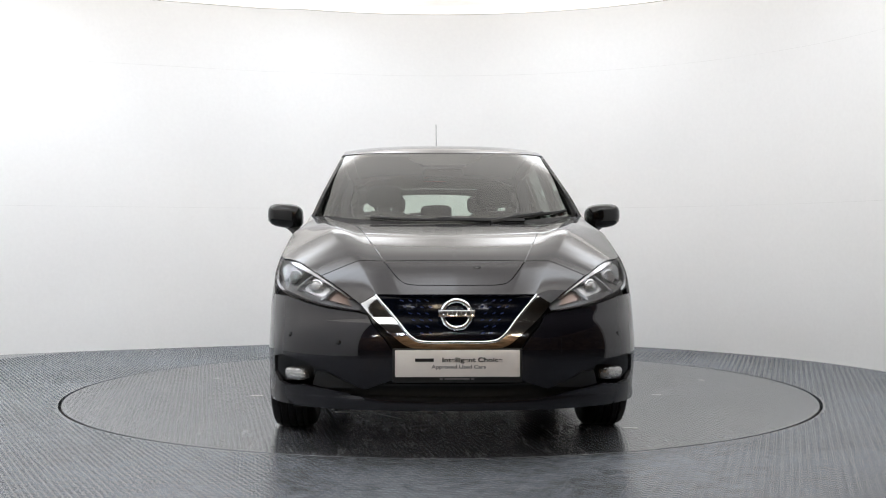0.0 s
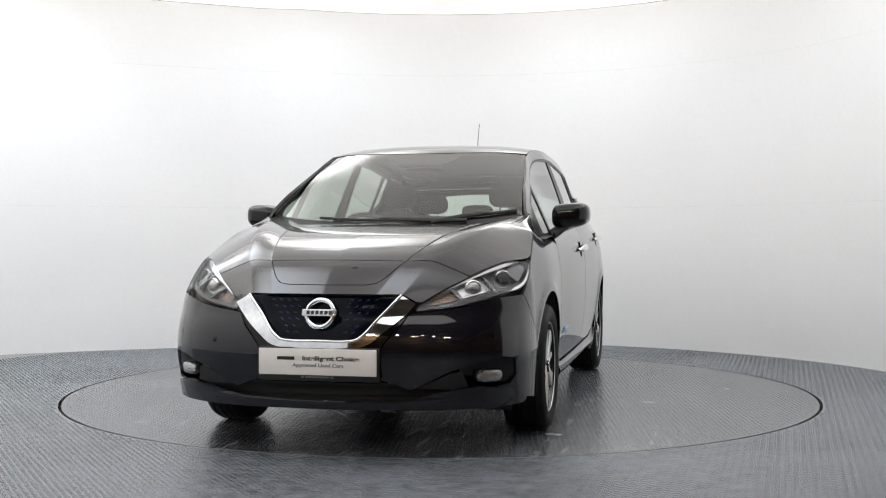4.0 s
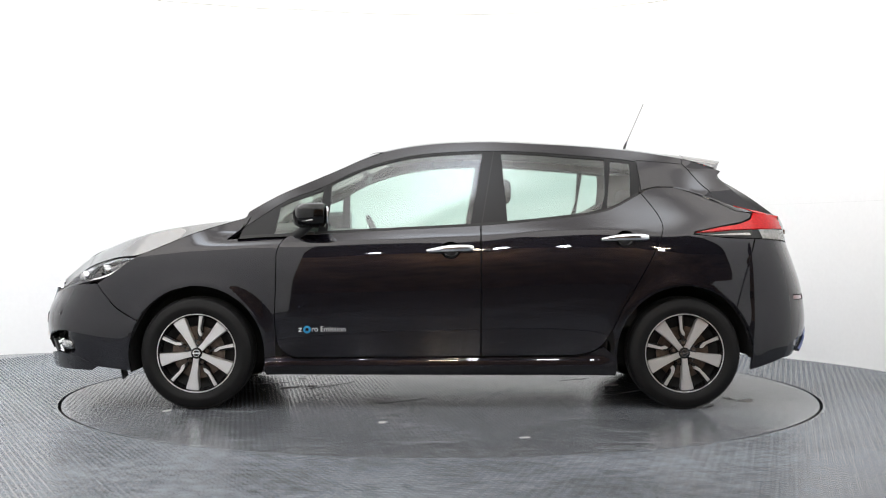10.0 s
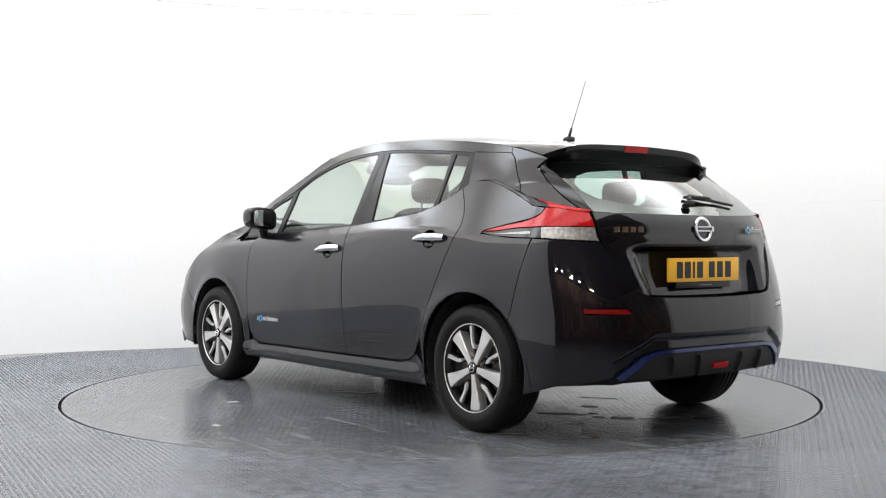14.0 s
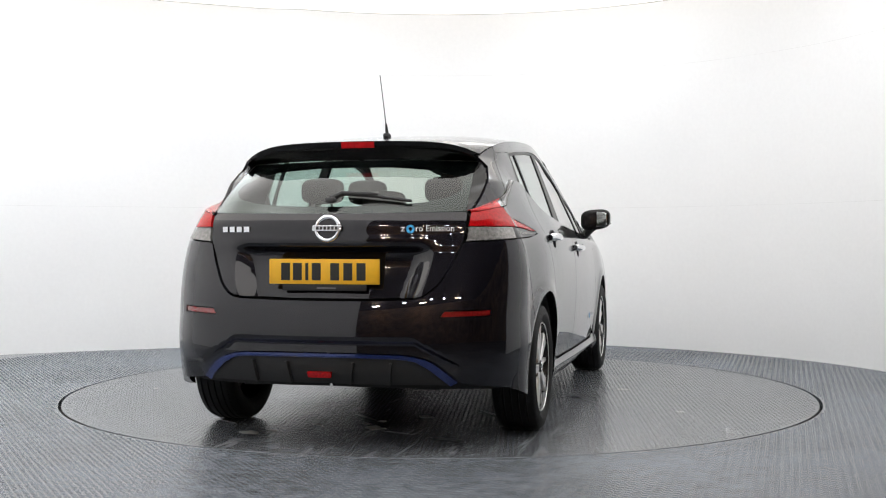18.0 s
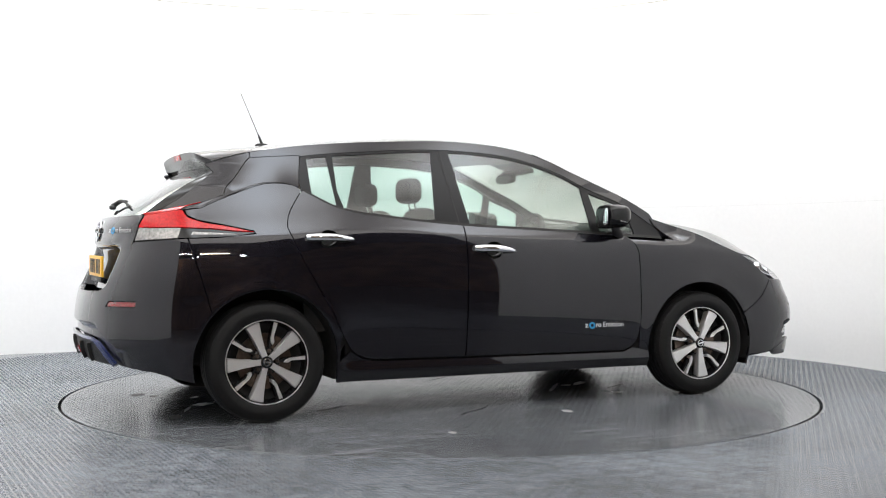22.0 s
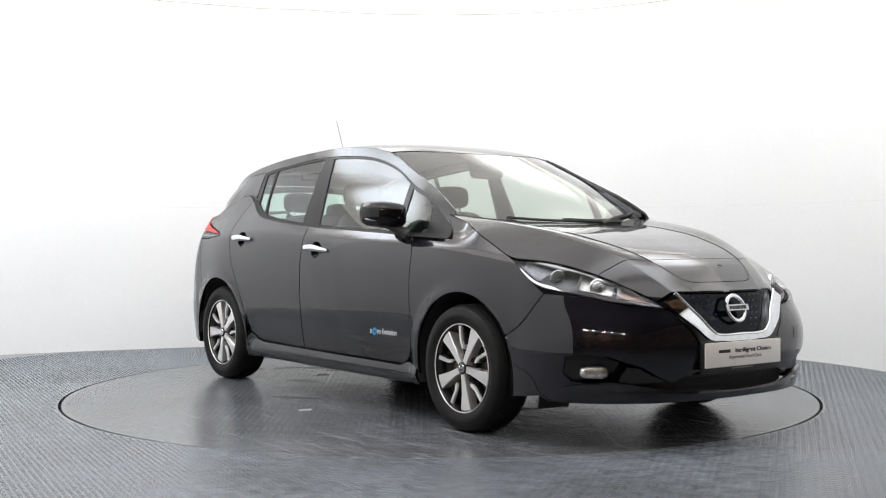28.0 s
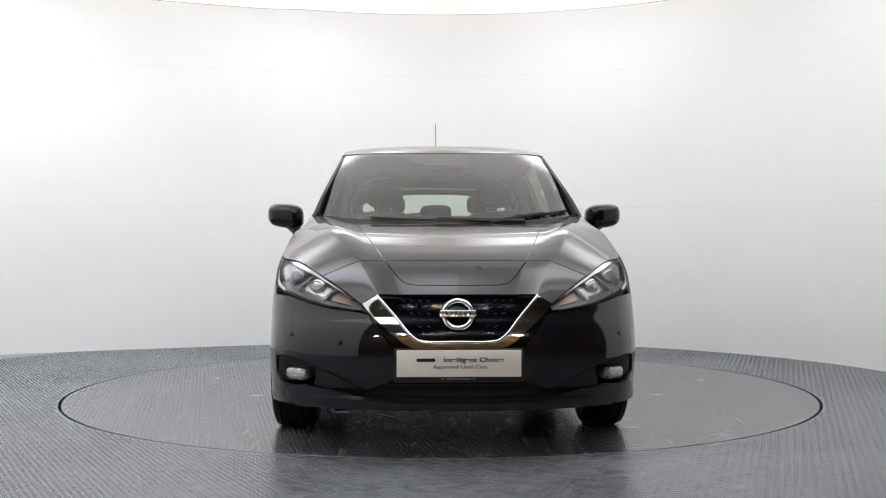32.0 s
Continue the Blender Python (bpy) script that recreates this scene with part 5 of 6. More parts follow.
for k in (1, -1):
    lamp = panel("head_lamp", [sheet([(0, 0), (0.7, 0), (0.7, 0.12), (0, 0.12)], lamp_in(0.075), side=k, step=0.03, gap=0, flange=0)], LAMP_DARK, car, "clear head lamp with a dark housing")
    panel("lens", [sheet([(0, 0), (0.7, 0), (0.7, 0.12), (0, 0.12)], lamp_face, side=k, step=0.03, gap=0.001, flange=0)], LENS, lamp)
    panel("light_guide", [sheet([(0.10, 0.109), (0.64, 0.100), (0.68, 0.117), (0.06, 0.117)], lamp_in(0.012), side=k, step=0.02, gap=0, flange=0.012)], SATIN, lamp, "bright light guide along the upper edge")
    panel("lower_bezel", [sheet([(0.03, 0.004), (0.5, 0.004), (0.5, 0.02), (0.05, 0.024)], lamp_in(0.035), side=k, step=0.02, gap=0, flange=0.012)], LAMP_DARK, lamp)
    panel("reflector", [sheet([(0.20, 0.026), (0.33, 0.022), (0.335, 0.095), (0.19, 0.098)], lamp_in(0.066), side=k, step=0.012, gap=0)], LAMP_CLEAR, lamp, "chrome reflector bowl")
    panel("indicator", [sheet([(0.05, 0.03), (0.175, 0.026), (0.16, 0.098), (0.10, 0.1)], lamp_in(0.06), side=k, step=0.012, gap=0)], AMBER, lamp, "amber indicator facets")
    panel("divider", [sheet([(0.178, 0.02), (0.19, 0.02), (0.18, 0.1), (0.165, 0.1)], lamp_in(0.03), side=k, step=0.02, gap=0, flange=0.03)], LAMP_GREY, lamp)
    panel("divider", [sheet([(0.335, 0.02), (0.345, 0.02), (0.35, 0.1), (0.338, 0.1)], lamp_in(0.035), side=k, step=0.02, gap=0, flange=0.03)], LAMP_GREY, lamp)
    panel("side_reflector", [sheet([(0.50, 0.02), (0.60, 0.03), (0.61, 0.085), (0.46, 0.085)], lamp_in(0.05), side=k, step=0.02, gap=0)], LAMP_GREY, lamp, "grey side reflector")
    panel("outer_guide", [sheet([(0.40, 0.004), (0.66, 0.004), (0.66, 0.016), (0.43, 0.014)], lamp_in(0.014), side=k, step=0.02, gap=0, flange=0.008)], SATIN, lamp, "bright light guide along the outer edge")
    for at in ((0.43, 0.055), (0.262, 0.058)):
        p = lamp_in(0.052)(np.array([at]))[0] * [1, k, 1]
        bm = bmesh.new()
        d = Vector((0.85, 0.5 * k, 0)).normalized()
        m = Matrix.Translation(p) @ d.to_track_quat("Z", "Y").to_matrix().to_4x4()
        lathe(bm, [(0.036, -0.03), (0.038, 0.0), (0.035, 0.004), (0.031, 0.0)], 28, "z", m)
        ring = part("projector_ring", bm, SATIN if at[0] > 0.4 else CHROME, lamp)
        bm = bmesh.new()
        lathe(bm, [(0.031, 0.0), (0.026, 0.010), (0.017, 0.016), (0.0005, 0.019)], 28, "z", m)
        part("projector", bm, GLOSS if at[0] > 0.4 else LAMP_CLEAR, ring)

# fog lamps in their recesses
for k in (1, -1):
    bm = bmesh.new()
    m = Matrix.Translation((2.098, k * 0.69, 0.350)) @ pose(0, 0, 0, 0, 0, k * 40)
    blob(bm, (0, 0, 0), (0.03, 0.064, 0.029), 0.6, 0.5)
    bm.transform(m)
    fog = part("fog_lamp", bm, LAMP_CLEAR, car, "clear fog lamp")
    bm = bmesh.new()
    box(bm, (0.03, 0.012, 0.05), m @ pose(0.012, -k * 0.03, 0), 0.003)
    part("fog_divider", bm, CHROME, fog)
    sheets = [sheet([fy(0.415, 0.306), fy(0.56, 0.298), fy(0.62, 0.31), fy(0.60, 0.372), fy(0.55, 0.366)], offset_skin(0.016), side=k, step=0.03, gap=0)]
    panel("pocket_blade", sheets, TRIM, car, "grey blade beside the fog lamp")

# parking sensors and tow cap
for y, z in ((0.72, 0.525), (0.50, 0.50)):
    for k in (1, -1):
        p = skin(np.array([fy(y, z)]))[0] * [1, k, 1]
        bm = bmesh.new()
        d = Vector((0.8, 0.6 * k * (y > 0.6) + 0.2 * k, 0.0)).normalized()
        lathe(bm, [(0.011, 0.0015), (0.010, 0.002), (0.0005, 0.002)], 16, "z", Matrix.Translation(p) @ d.to_track_quat("Z", "Y").to_matrix().to_4x4())
        part("parking_sensor", bm, GLOSS, car)

panel("tow_cap", [sheet([fy(0.445, 0.455), fy(0.53, 0.46), fy(0.53, 0.525), fy(0.445, 0.52)], skin, side=1, step=0.02, gap=0.002, lift=0.0025, flange=0.004)], PAINT, car, "painted tow eye cap")
for k in (1, -1):
    bm = bmesh.new()
    box(bm, (0.10, 0.07, 0.05), pose(-1.86, k * 0.44, 0.275, 0, 8, 0), 0.012)
    box(bm, (0.05, 0.10, 0.02), pose(-1.88, k * 0.43, 0.262, 0, 0, k * 10), 0.004)
    part("jacking_bracket", bm, UNDER, car, "dark bracket under the tail")

# air deflectors ahead of the front wheels
for k in (1, -1):
    bm = bmesh.new()
    box(bm, (0.012, 0.17, 0.07), pose(1.80, k * 0.66, 0.19, 0, 12, k * 8), 0.004)
    part("air_deflector", bm, TRIM, car, "black rubber air deflector")

# ---------------------------------------------------------------- door mirrors
def mirror_shape(k):
    def bend(p):
        p = p.copy()
        p.x -= 0.03 * (p.y * k / 0.1)
        if p.x < -0.055:
            p.x = -0.055 - (p.x + 0.055) * -0.15
        p.z += 0.012 * (p.y * k / 0.1) * (1 if p.z < 0 else 0.4)
        return p
    return bend


for k in (1, -1):
    bm = bmesh.new()
    blob(bm, (0.69, k * 0.895, 1.072), (0.118, 0.1, 0.068), 0.62, 0.62, 36, 20, mirror_shape(k))
    mirror = part("door_mirror", bm, GLOSS, car, "gloss black door mirror")
    bm = bmesh.new()
    blob(bm, (0.635, k * 0.895, 1.072), (0.006, 0.082, 0.05), 0.4, 0.4, 28, 8, lambda p: Vector((p.x - 0.03 * (p.y * k / 0.1), p.y, p.z)))
    part("mirror_glass", bm, MIRROR, mirror)
    bm = bmesh.new()
    tube(bm, smooth_line([(0.80, k * 0.80, 0.965), (0.77, k * 0.825, 0.985), (0.73, k * 0.86, 1.012), (0.70, k * 0.89, 1.03)], 4), [0.03, 0.03, 0.029, 0.029, 0.028, 0.027, 0.026, 0.025, 0.024, 0.024, 0.024, 0.025, 0.026], 10)
    part("mirror_arm", bm, TRIM, mirror)
    bm = bmesh.new()
    box(bm, (0.12, 0.02, 0.035), pose(0.76, k * 0.805, 0.968, 0, 0, 0), 0.008)
    part("mirror_foot", bm, TRIM, mirror)
    bm = bmesh.new()
    tube(bm, [(0.69 + 0.085, k * 0.93, 1.032), (0.69 + 0.055, k * 0.972, 1.040), (0.69 + 0.0, k * 0.992, 1.046)], 0.005, 6)
    part("mirror_indicator", bm, LAMP_CLEAR, mirror, "slim clear indicator")

# ---------------------------------------------------------------- door handles
for doors, x0, z0, x1, z1 in ((front_doors, 0.072, 0.876, -0.175, 0.892), (rear_doors, -0.89, 0.940, -1.138, 0.950)):
    for k, door in zip((1, -1), doors):
        xm, zm = (x0 + x1) / 2 - 0.005, (z0 + z1) / 2 - 0.004
        base = float(side_y(np.array([xm]), np.array([zm]))[0])
        pts, rad = [], []
        for i in range(15):
            t = i / 14
            x, z = x0 + (x1 - x0) * t, z0 + (z1 - z0) * t + 0.006 * math.sin(math.pi * t)
            y = float(side_y(np.array([x]), np.array([z]))[0]) + 0.004 + 0.026 * math.sin(math.pi * min(max(t * 1.02, 0), 1))**0.6
            pts.append((x, y * k, z))
            rad.append(0.009 + 0.0115 * min(1, t * 2.2)**0.8 - 0.004 * max(0, t - 0.9) * 10)
        bm = bmesh.new()
        tube(bm, pts, rad, 12)
        handle = part("door_handle", bm, CHROME, door, "bright chrome pull handle")
        bm = bmesh.new()
        lathe(bm, [(0.056, -0.004), (0.052, -0.010), (0.044, -0.022), (0.03, -0.03), (0.0005, -0.033)], 28, "y")
        bm.transform(Matrix.Translation((xm, base * k, zm)) @ Matrix.Diagonal((1, k, 0.86, 1)))
        part("handle_cup", bm, GLOSS, door, "dark handle recess")

# ---------------------------------------------------------------- wipers, cowl, aerial
cowl_hi = [tuple(windscreen(np.array([[0.03, v]]))[0] + np.array([0.0, 0, 0.004])) for v in np.linspace(-0.6, 0.6, 25)]
cowl_lo = [(x + 0.05 - 0.04 * (abs(y) / 0.65)**2, y * 1.02, z - 0.02) for x, y, z in [tuple(windscreen(np.array([[0.0, v]]))[0]) for v in np.linspace(-0.6, 0.6, 25)]]
mesh_object("cowl", cowl_hi + cowl_lo, [(i, i + 1, 26 + i, 25 + i) for i in range(24)], TRIM, car, "black plastic cowl below the windscreen", smooth=True)


def wiper(name, pts, arm):
    bm = bmesh.new()
    tube(bm, pts, 0.008, 6)
    w = part(name, bm, TRIM, car, "black wiper")
    bm = bmesh.new()
    tube(bm, arm, [0.013] * (len(arm) - 1) + [0.007], 6)
    part("wiper_arm", bm, TRIM, w)
    return w


def on_screen(u, v, lift=0.009):
    p = windscreen(np.array([[abs(u), abs(v)]]))[0]
    return (p[0] + lift * 0.5, math.copysign(p[1], v), p[2] + lift)


wiper("wiper", [on_screen(0.05, v) for v in np.linspace(-0.36, 0.26, 12)], [on_screen(0.02, 0.36), on_screen(0.045, 0.15), on_screen(0.055, -0.05, 0.016)])
wiper("wiper", [on_screen(0.055 + 0.02 * t, 0.30 + 0.28 * t) for t in np.linspace(0, 1, 8)], [on_screen(0.02, 0.20), on_screen(0.05, 0.33, 0.014), on_screen(0.065, 0.46, 0.016)])
bm = bmesh.new()
blob(bm, (-1.145, 0, 1.487), (0.042, 0.017, 0.016), 0.8, 0.8, 20, 10)
aerial = part("aerial", bm, TRIM, car, "black whip aerial")
bm = bmesh.new()
tube(bm, [(-1.142, 0, 1.49), (-1.163, 0, 1.545), (-1.167, 0, 1.553), (-1.27, 0, 1.79)], [0.010, 0.006, 0.0025, 0.0022], 8)
part("aerial_whip", bm, TRIM, aerial)


def on_back(u, v, lift=0.02):
    p = back_glass(np.array([[u, abs(v)]]))[0]
    return (p[0] - lift * 0.6, math.copysign(p[1], v), p[2] + lift * 0.8)


bm = bmesh.new()
blob(bm, on_back(0.47, 0.01, 0.022), (0.018, 0.026, 0.013), 0.6, 0.6)
rw = part("rear_wiper", bm, TRIM, car, "black rear wiper")
bm = bmesh.new()
tube(bm, [on_back(0.465, 0.01, 0.028), on_back(0.42, -0.03, 0.028), on_back(0.42, -0.2, 0.022)], [0.014, 0.012, 0.006], 8)
part("wiper_arm", bm, TRIM, rw)
bm = bmesh.new()
tube(bm, [on_back(0.40, -0.02, 0.012), on_back(0.43, -0.2, 0.014), on_back(0.47, -0.36, 0.012)], 0.007, 6)
part("wiper_blade", bm, SEAL, rw)

# ---------------------------------------------------------------- badges, plates, writing
def emblem(at, tilt, facing, size=1.0):
    """Silver ring with a cross bar; facing 1: to the front."""
    m = Matrix.Translation(at) @ pose(0, 0, 0, 0, tilt, 0 if facing > 0 else 180) @ Matrix.Scale(size, 4)
    bm = bmesh.new()
    pts = [(0.0, 0.060 * math.cos(a), 0.060 * math.sin(a)) for a in np.linspace(0, 2 * math.pi, 49)[:-1]]
    tube(bm, pts, 0.0095, 10, closed=True)
    bm.transform(m @ Matrix.Diagonal((0.8, 1, 1, 1)))
    ring = part("emblem", bm, CHROME, car, "round silver emblem with a cross bar")
    bm = bmesh.new()
    box(bm, (0.014, 0.155, 0.03), m @ pose(0.006, 0, 0), 0.003)
    part("emblem_bar", bm, SATIN, ring)
    bm = bmesh.new()
    for i in range(6):
        box(bm, (0.003, 0.013, 0.016), m @ pose(0.0135, -0.05 + 0.02 * i, 0))
    part("emblem_marks", bm, INK, ring, smooth=False)
    return ring


emblem((2.318, 0, 0.622), 70 - 90 + 2, 1)
emblem((-2.066, 0, 0.988), -10, -1, 0.9)


def writing(body, size, m, mat, parent, name="lettering", depth=0.0008, width=None, label="", bold=0.0):
    cu = bpy.data.curves.new(name, "FONT")
    cu.body, cu.size, cu.extrude, cu.offset = body, size, depth, bold
    cu.align_x, cu.align_y = "CENTER", "CENTER"
    ob = bpy.data.objects.new(name, cu)
    scene.collection.objects.link(ob)
    me = bpy.data.meshes.new_from_object(ob)
    bpy.data.objects.remove(ob)
    co = np.empty(len(me.vertices) * 3)
    me.vertices.foreach_get("co", co)
    co = co.reshape(-1, 3)
    if width:
        co[:, 0] *= width / (co[:, 0].max() - co[:, 0].min())
        me.vertices.foreach_set("co", co.ravel())
    me.transform(m)
    me.materials.clear()
    me.materials.append(mat)
    t = new(name, me)
    t.parent = parent
    if label:
        tagged(t, label)
    return t


FRONT_FACE = Matrix(((0, 0, 1, 0), (1, 0, 0, 0), (0, 1, 0, 0), (0, 0, 0, 1)))
BACK_FACE = Matrix(((0, 0, -1, 0), (-1, 0, 0, 0), (0, 1, 0, 0), (0, 0, 0, 1)))
bm = bmesh.new()
box(bm, (0.012, 0.524, 0.112), pose(2.362, 0.002, 0.418), 0.003)
plate = part("front_plate", bm, WHITE, car, "white dealer show plate with dark lettering")
bm = bmesh.new()
box(bm, (0.02, 0.545, 0.145), pose(2.347, 0.002, 0.408), 0.006)
part("plate_holder", bm, INK, plate)
front = lambda y, z: Matrix.Translation((2.3688, y, z)) @ FRONT_FACE
writing("Intelligent Choice", 0.026, front(0.063, 0.433), INK, plate, width=0.252, bold=0.0007)
bm = bmesh.new()
box(bm, (0.0016, 0.078, 0.014), pose(2.3686, -0.137, 0.433))
part("name_bar", bm, INK, plate, smooth=False)
writing("Approved Used Cars", 0.022, front(0.007, 0.404), GREY_INK, plate, width=0.228, bold=0.0003)
bm = bmesh.new()
box(bm, (0.002, 0.105, 0.007), pose(2.3578, 0.0, 0.353))
for k in (-0.066, 0.066):
    box(bm, (0.002, 0.012, 0.009), pose(2.3578, k, 0.353))
part("dealer_bar", bm, GREY_INK, plate, smooth=False)
bm = bmesh.new()
box(bm, (0.012, 0.524, 0.113), pose(-2.08, 0.012, 0.794), 0.003)
rear_plate = part("rear_plate", bm, YELLOW, car, "yellow number plate with dark bars")
bm = bmesh.new()
box(bm, (0.012, 0.40, 0.03), pose(-2.076, 0.012, 0.722), 0.004)
part("plate_holder", bm, INK, rear_plate)
for i, y in enumerate((0.185, 0.128, 0.083, 0.038, -0.05, -0.112, -0.174)):
    bm = bmesh.new()
    box(bm, (0.002, 0.042 if i != 2 else 0.014, 0.078), pose(-2.0865, y + 0.009, 0.794))
    part("plate_bar", bm, INK, rear_plate, smooth=False)
bm = bmesh.new()
box(bm, (0.002, 0.09, 0.006), pose(-2.0825, 0.0, 0.72))
part("dealer_bar", bm, GREY_INK, rear_plate, smooth=False)

# model name drawn as plain silver bars, and the words of the door and tailgate badges
tail_at = lambda y, z: Vector(tuple(tailgate_skin(np.array([ry(abs(y), z)]))[0] * [1, math.copysign(1, y), 1]))
bm = bmesh.new()
for i in range(4):
    p = tail_at(0.53 - 0.041 * i, 0.985)
    q = tail_at(0.53 - 0.041 * i - 0.02, 0.985)
    turn = math.degrees(math.atan2(q.y - p.y, q.x - p.x)) + 90
    box(bm, (0.006, 0.030, 0.026), Matrix.Translation(p) @ pose(-0.003, 0, 0, 0, 0, turn), 0.001)
part("model_badge", bm, CHROME, car, "silver model badge drawn as bars", smooth=False)


def zero_badge(m, scale):
    bm = bmesh.new()
    lathe(bm, [(0.021, 0.0), (0.020, 0.002), (0.010, 0.002), (0.009, 0.0)], 28, "z", m @ pose(-0.079 * scale, 0.0, 0) @ Matrix.Diagonal((scale, scale, 1, 1)))
    ring = part("badge_ring", bm, BADGE_BLUE, car, "light blue ring of the door badge")
    writing("z", 0.045 * scale, m @ pose(-0.116 * scale, 0.002, 0), SILVER, ring, width=0.022 * scale, depth=0.0012)
    writing("ro Emission", 0.042 * scale, m @ pose(0.04 * scale, 0.002, 0), SILVER, ring, width=0.186 * scale, depth=0.0012)
    return ring


y_b = float(side_y(np.array([0.657]), np.array([0.443]))[0]) + 0.003
tilt_b = math.degrees(math.atan2(float(side_y(np.array([0.657]), np.array([0.463]))[0]) - float(side_y(np.array([0.657]), np.array([0.423]))[0]), 0.04))
zero_badge(Matrix.Translation((0.657, y_b, 0.443)) @ pose(0, 0, 0, 90 - tilt_b, 0, 180), 1.0)
zero_badge(Matrix.Translation((0.657, -y_b, 0.443)) @ pose(0, 0, 0, 90 + -tilt_b, 0, 0), 1.0)
pz = tail_at(-0.45, 0.985)
qz = tail_at(-0.50, 0.985)
zero_badge(Matrix.Translation(pz + Vector((-0.001, 0, 0))) @ pose(0, 0, 0, 0, 0, math.degrees(math.atan2(qz.y - pz.y, qz.x - pz.x)) + 91) @ BACK_FACE @ pose(0, 0, 0, -8, 0, 0), 0.92)

# ---------------------------------------------------------------- cabin inside
def seat(x, y):
    bm = bmesh.new()
    blob(bm, (x + 0.12, y, 0.60), (0.27, 0.25, 0.10), 0.5, 0.5)
    s = part("seat", bm, FABRIC, car, "charcoal cloth front seat")
    bm = bmesh.new()
    blob(bm, (0, 0, 0.26), (0.075, 0.235, 0.285), 0.6, 0.6)
    bm.transform(pose(x - 0.13, y, 0.60, 0, -17))
    part("backrest", bm, FABRIC, s)
    bm = bmesh.new()
    blob(bm, (x - 0.345, y, 1.222), (0.05, 0.118, 0.074), 0.6, 0.5)
    part("headrest", bm, FABRIC, s)
    for k in (-0.045, 0.045):
        bm = bmesh.new()
        tube(bm, [(x - 0.295, y + k, 1.05), (x - 0.34, y + k, 1.20)], 0.006, 8)
        part("headrest_post", bm, CHROME, s)


seat(-0.02, 0.36)
seat(-0.02, -0.36)
bm = bmesh.new()
blob(bm, (-0.83, 0, 0.62), (0.26, 0.62, 0.11), 0.5, 0.35)
bench = part("rear_bench", bm, FABRIC, car, "charcoal cloth rear bench")
bm = bmesh.new()
blob(bm, (0, 0, 0.24), (0.08, 0.60, 0.25), 0.5, 0.35)
bm.transform(pose(-1.04, 0, 0.64, 0, -18))
part("backrest", bm, FABRIC, bench)
for y in (-0.34, 0.0, 0.34):
    bm = bmesh.new()
    blob(bm, (-1.20, y, 1.195 if y else 1.135), (0.045, 0.115, 0.068 if y else 0.058), 0.6, 0.5)
    part("headrest", bm, FABRIC, bench)
    for k in (-0.045, 0.045):
        bm = bmesh.new()
        tube(bm, [(-1.17, y + k, 1.05), (-1.195, y + k, 1.16 if y else 1.11)], 0.006, 8)
        part("headrest_post", bm, CHROME, bench)
bm = bmesh.new()
blob(bm, (0.86, 0, 0.86), (0.30, 0.70, 0.135), 0.5, 0.3)
blob(bm, (0.88, 0, 0.965), (0.21, 0.62, 0.075), 0.6, 0.4)
dash = part("dashboard", bm, DASH, car, "dark grey dashboard")
bm = bmesh.new()
blob(bm, (0.63, -0.36, 0.965), (0.13, 0.19, 0.05), 0.7, 0.6)
part("binnacle", bm, DASH, dash)
m = Matrix.Translation((0.40, -0.36, 0.92)) @ pose(0, 0, 0, 0, -65, 0)
bm = bmesh.new()
tube(bm, [tuple(m @ Vector((0.185 * math.cos(a), 0.185 * math.sin(a), 0))) for a in np.linspace(0, 2 * math.pi, 41)[:-1]], 0.015, 8, closed=True)
sw = part("steering_wheel", bm, DASH, car, "black steering wheel")
bm = bmesh.new()
blob(bm, (0, 0, -0.01), (0.07, 0.085, 0.03), 0.6, 0.6)
bm.transform(m)
part("steering_boss", bm, DASH, sw)
for a in (0, 2.2, -2.2):
    bm = bmesh.new()
    tube(bm, [tuple(m @ Vector((0.05 * math.sin(a) * 1.0, 0.05 * math.cos(a), 0))), tuple(m @ Vector((0.18 * math.sin(a), 0.18 * math.cos(a), 0)))], 0.014, 6)
    part("steering_spoke", bm, DASH, sw)
bm = bmesh.new()
blob(bm, (0.46, 0, 1.33), (0.02, 0.12, 0.033), 0.6, 0.5)
rv = part("rear_view_mirror", bm, GLOSS, car, "black interior mirror")
bm = bmesh.new()
blob(bm, (0.53, 0, 1.370), (0.05, 0.13, 0.016), 0.6, 0.5)
part("camera_cover", bm, DASH, rv)
bm = bmesh.new()
box(bm, (2.2, 1.36, 0.04), pose(-0.15, 0, 0.46), 0.01)
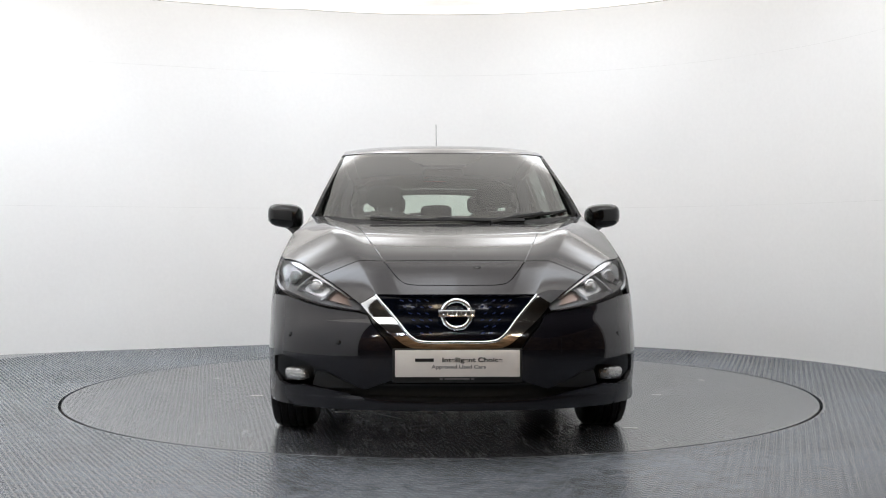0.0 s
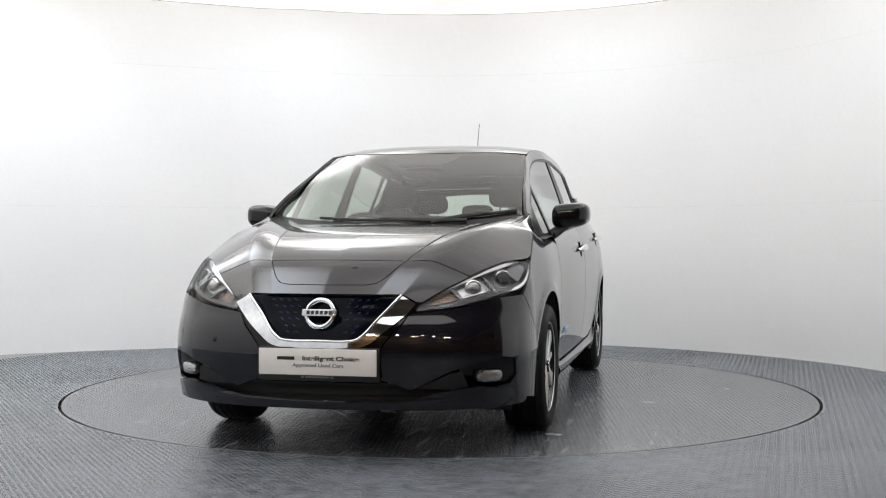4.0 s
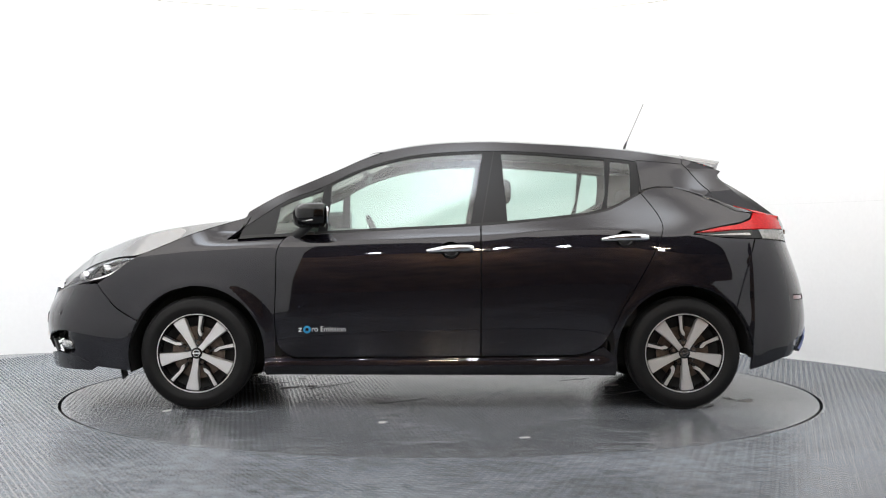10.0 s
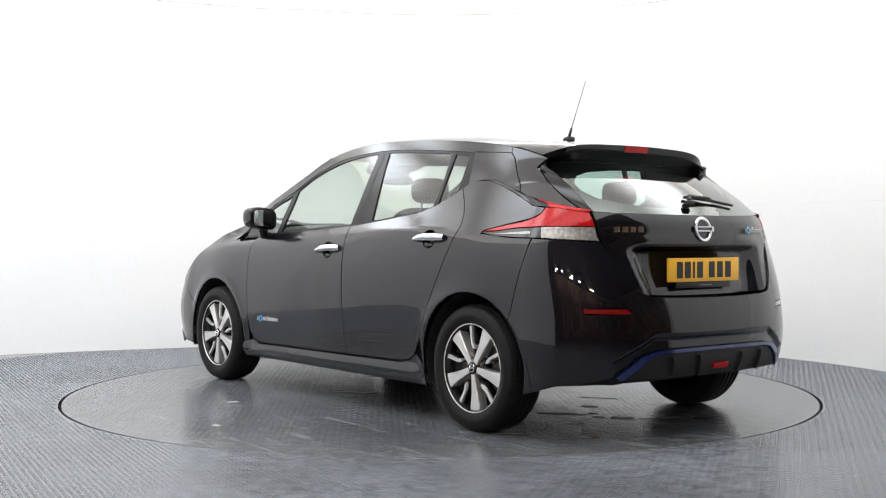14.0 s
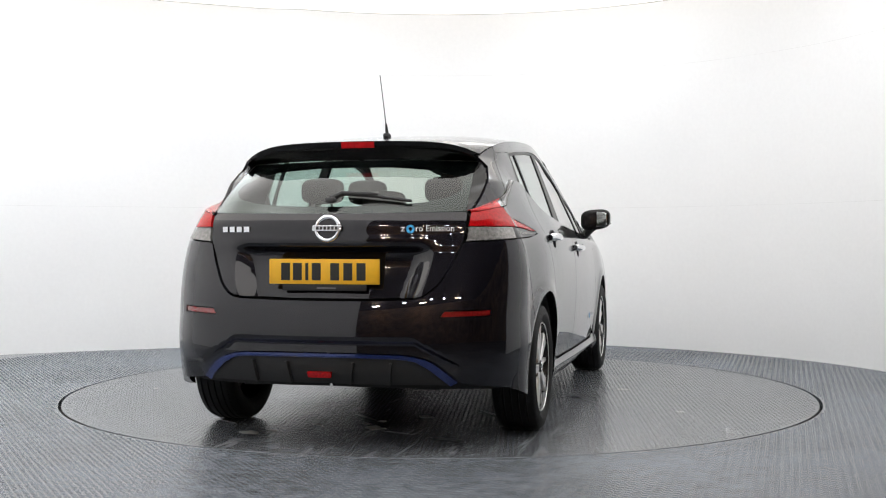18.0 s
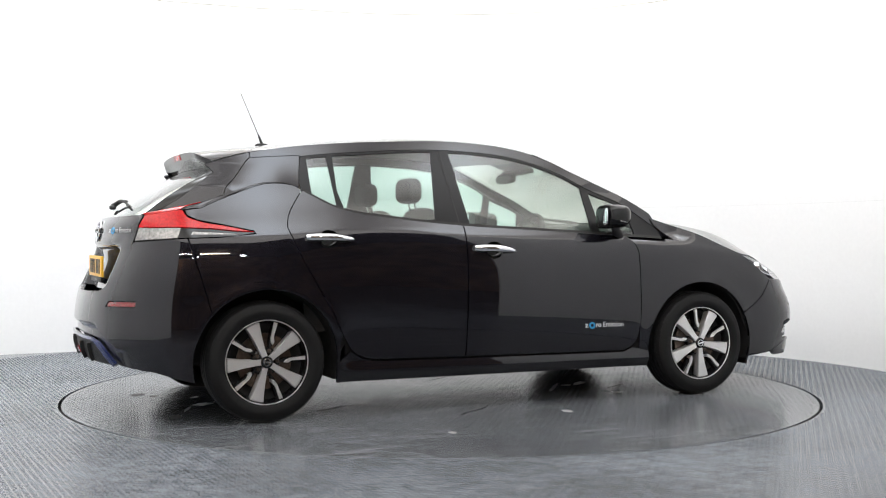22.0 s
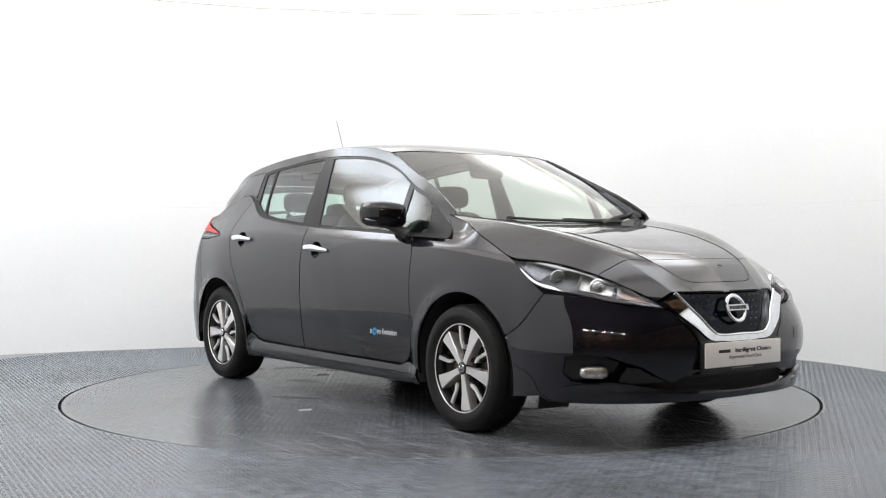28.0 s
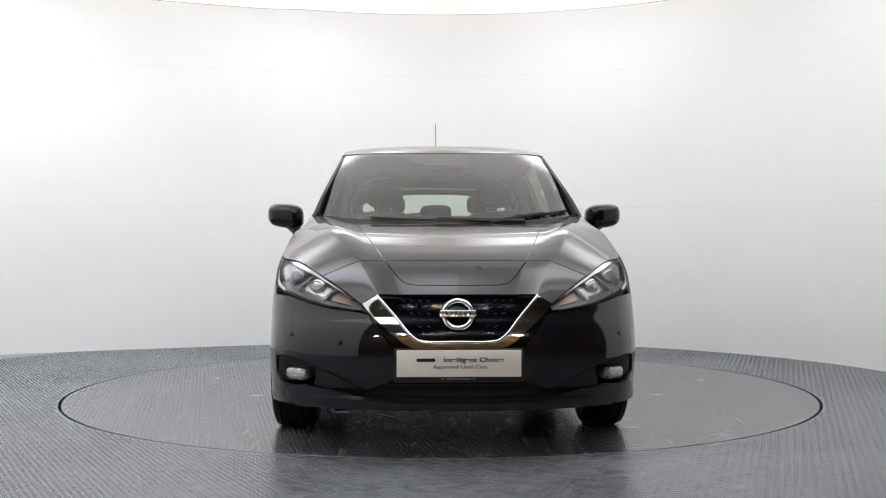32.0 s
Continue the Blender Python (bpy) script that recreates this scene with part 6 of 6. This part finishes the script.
part("cabin_floor", bm, DASH, car)
bm = bmesh.new()
box(bm, (0.58, 1.25, 0.03), pose(-1.55, 0, 0.98), 0.01)
part("parcel_shelf", bm, DASH, car, "dark parcel shelf")
pair("door_trim", [(0.88, 0.45), (0.86, 0.95), (0.55, 0.965), (-0.22, 1.005), (-0.7, 1.05), (-1.08, 1.15), (-1.15, 1.0), (-1.1, 0.45)], lambda a: np.stack([a[:, 0], glass_foot(a[:, 0]) - 0.045 - 0.03 * np.sin((a[:, 1] - 0.45) * 5), a[:, 1]], 1), DASH, car, "dark door trim", step=0.08, flange=0.02)
pair("rear_trim", [(-1.12, 0.95), (-1.14, 1.36), (-1.38, 1.35), (-1.54, 1.2), (-1.88, 1.07), (-1.85, 0.95)], lambda a: house(a) - np.array([0, 0.03, 0]), CABIN_GREY, car, "grey luggage bay trim", step=0.08, flange=0.0)


# ---------------------------------------------------------------- what moves: the turntable turns, and the car on it
TURN = [(0.0, -88.25), (1.5, -88.25), (2.0, -88.40), (2.5, -89.7), (3.0, -92.56), (3.5, -97.03), (4.0, -102.79), (4.5, -109.17), (6.5, -134.6),
        (7.0, -141.08), (8.0, -154.15), (9.0, -167.06), (10.0, -179.89), (11.0, -192.87), (12.0, -205.92), (13.0, -218.87), (13.5, -225.35), (15.5, -251.6),
        (16.0, -258.05), (17.0, -271.07), (18.0, -284.1), (19.0, -297.17), (20.0, -310.25), (21.0, -323.11), (22.0, -335.98), (23.0, -348.84), (24.0, -361.81),
        (25.0, -374.75), (25.5, -381.2), (27.5, -407.35), (28.0, -413.84), (29.0, -426.78), (29.5, -433.18), (30.0, -439.06), (30.5, -443.64), (31.0, -446.56), (31.5, -447.86), (32.0, -448.1)]


def motions():
    axis = Matrix.Translation((0, 0, 0))
    walk(turntable, [(t, axis @ pose(0, 0, 0, 0, 0, a)) for t, a in TURN])
    walk(car, [(t, axis @ pose(0, 0, 0, 0, 0, a) @ pose(0, 0.002, 0.0)) for t, a in TURN])


motions()
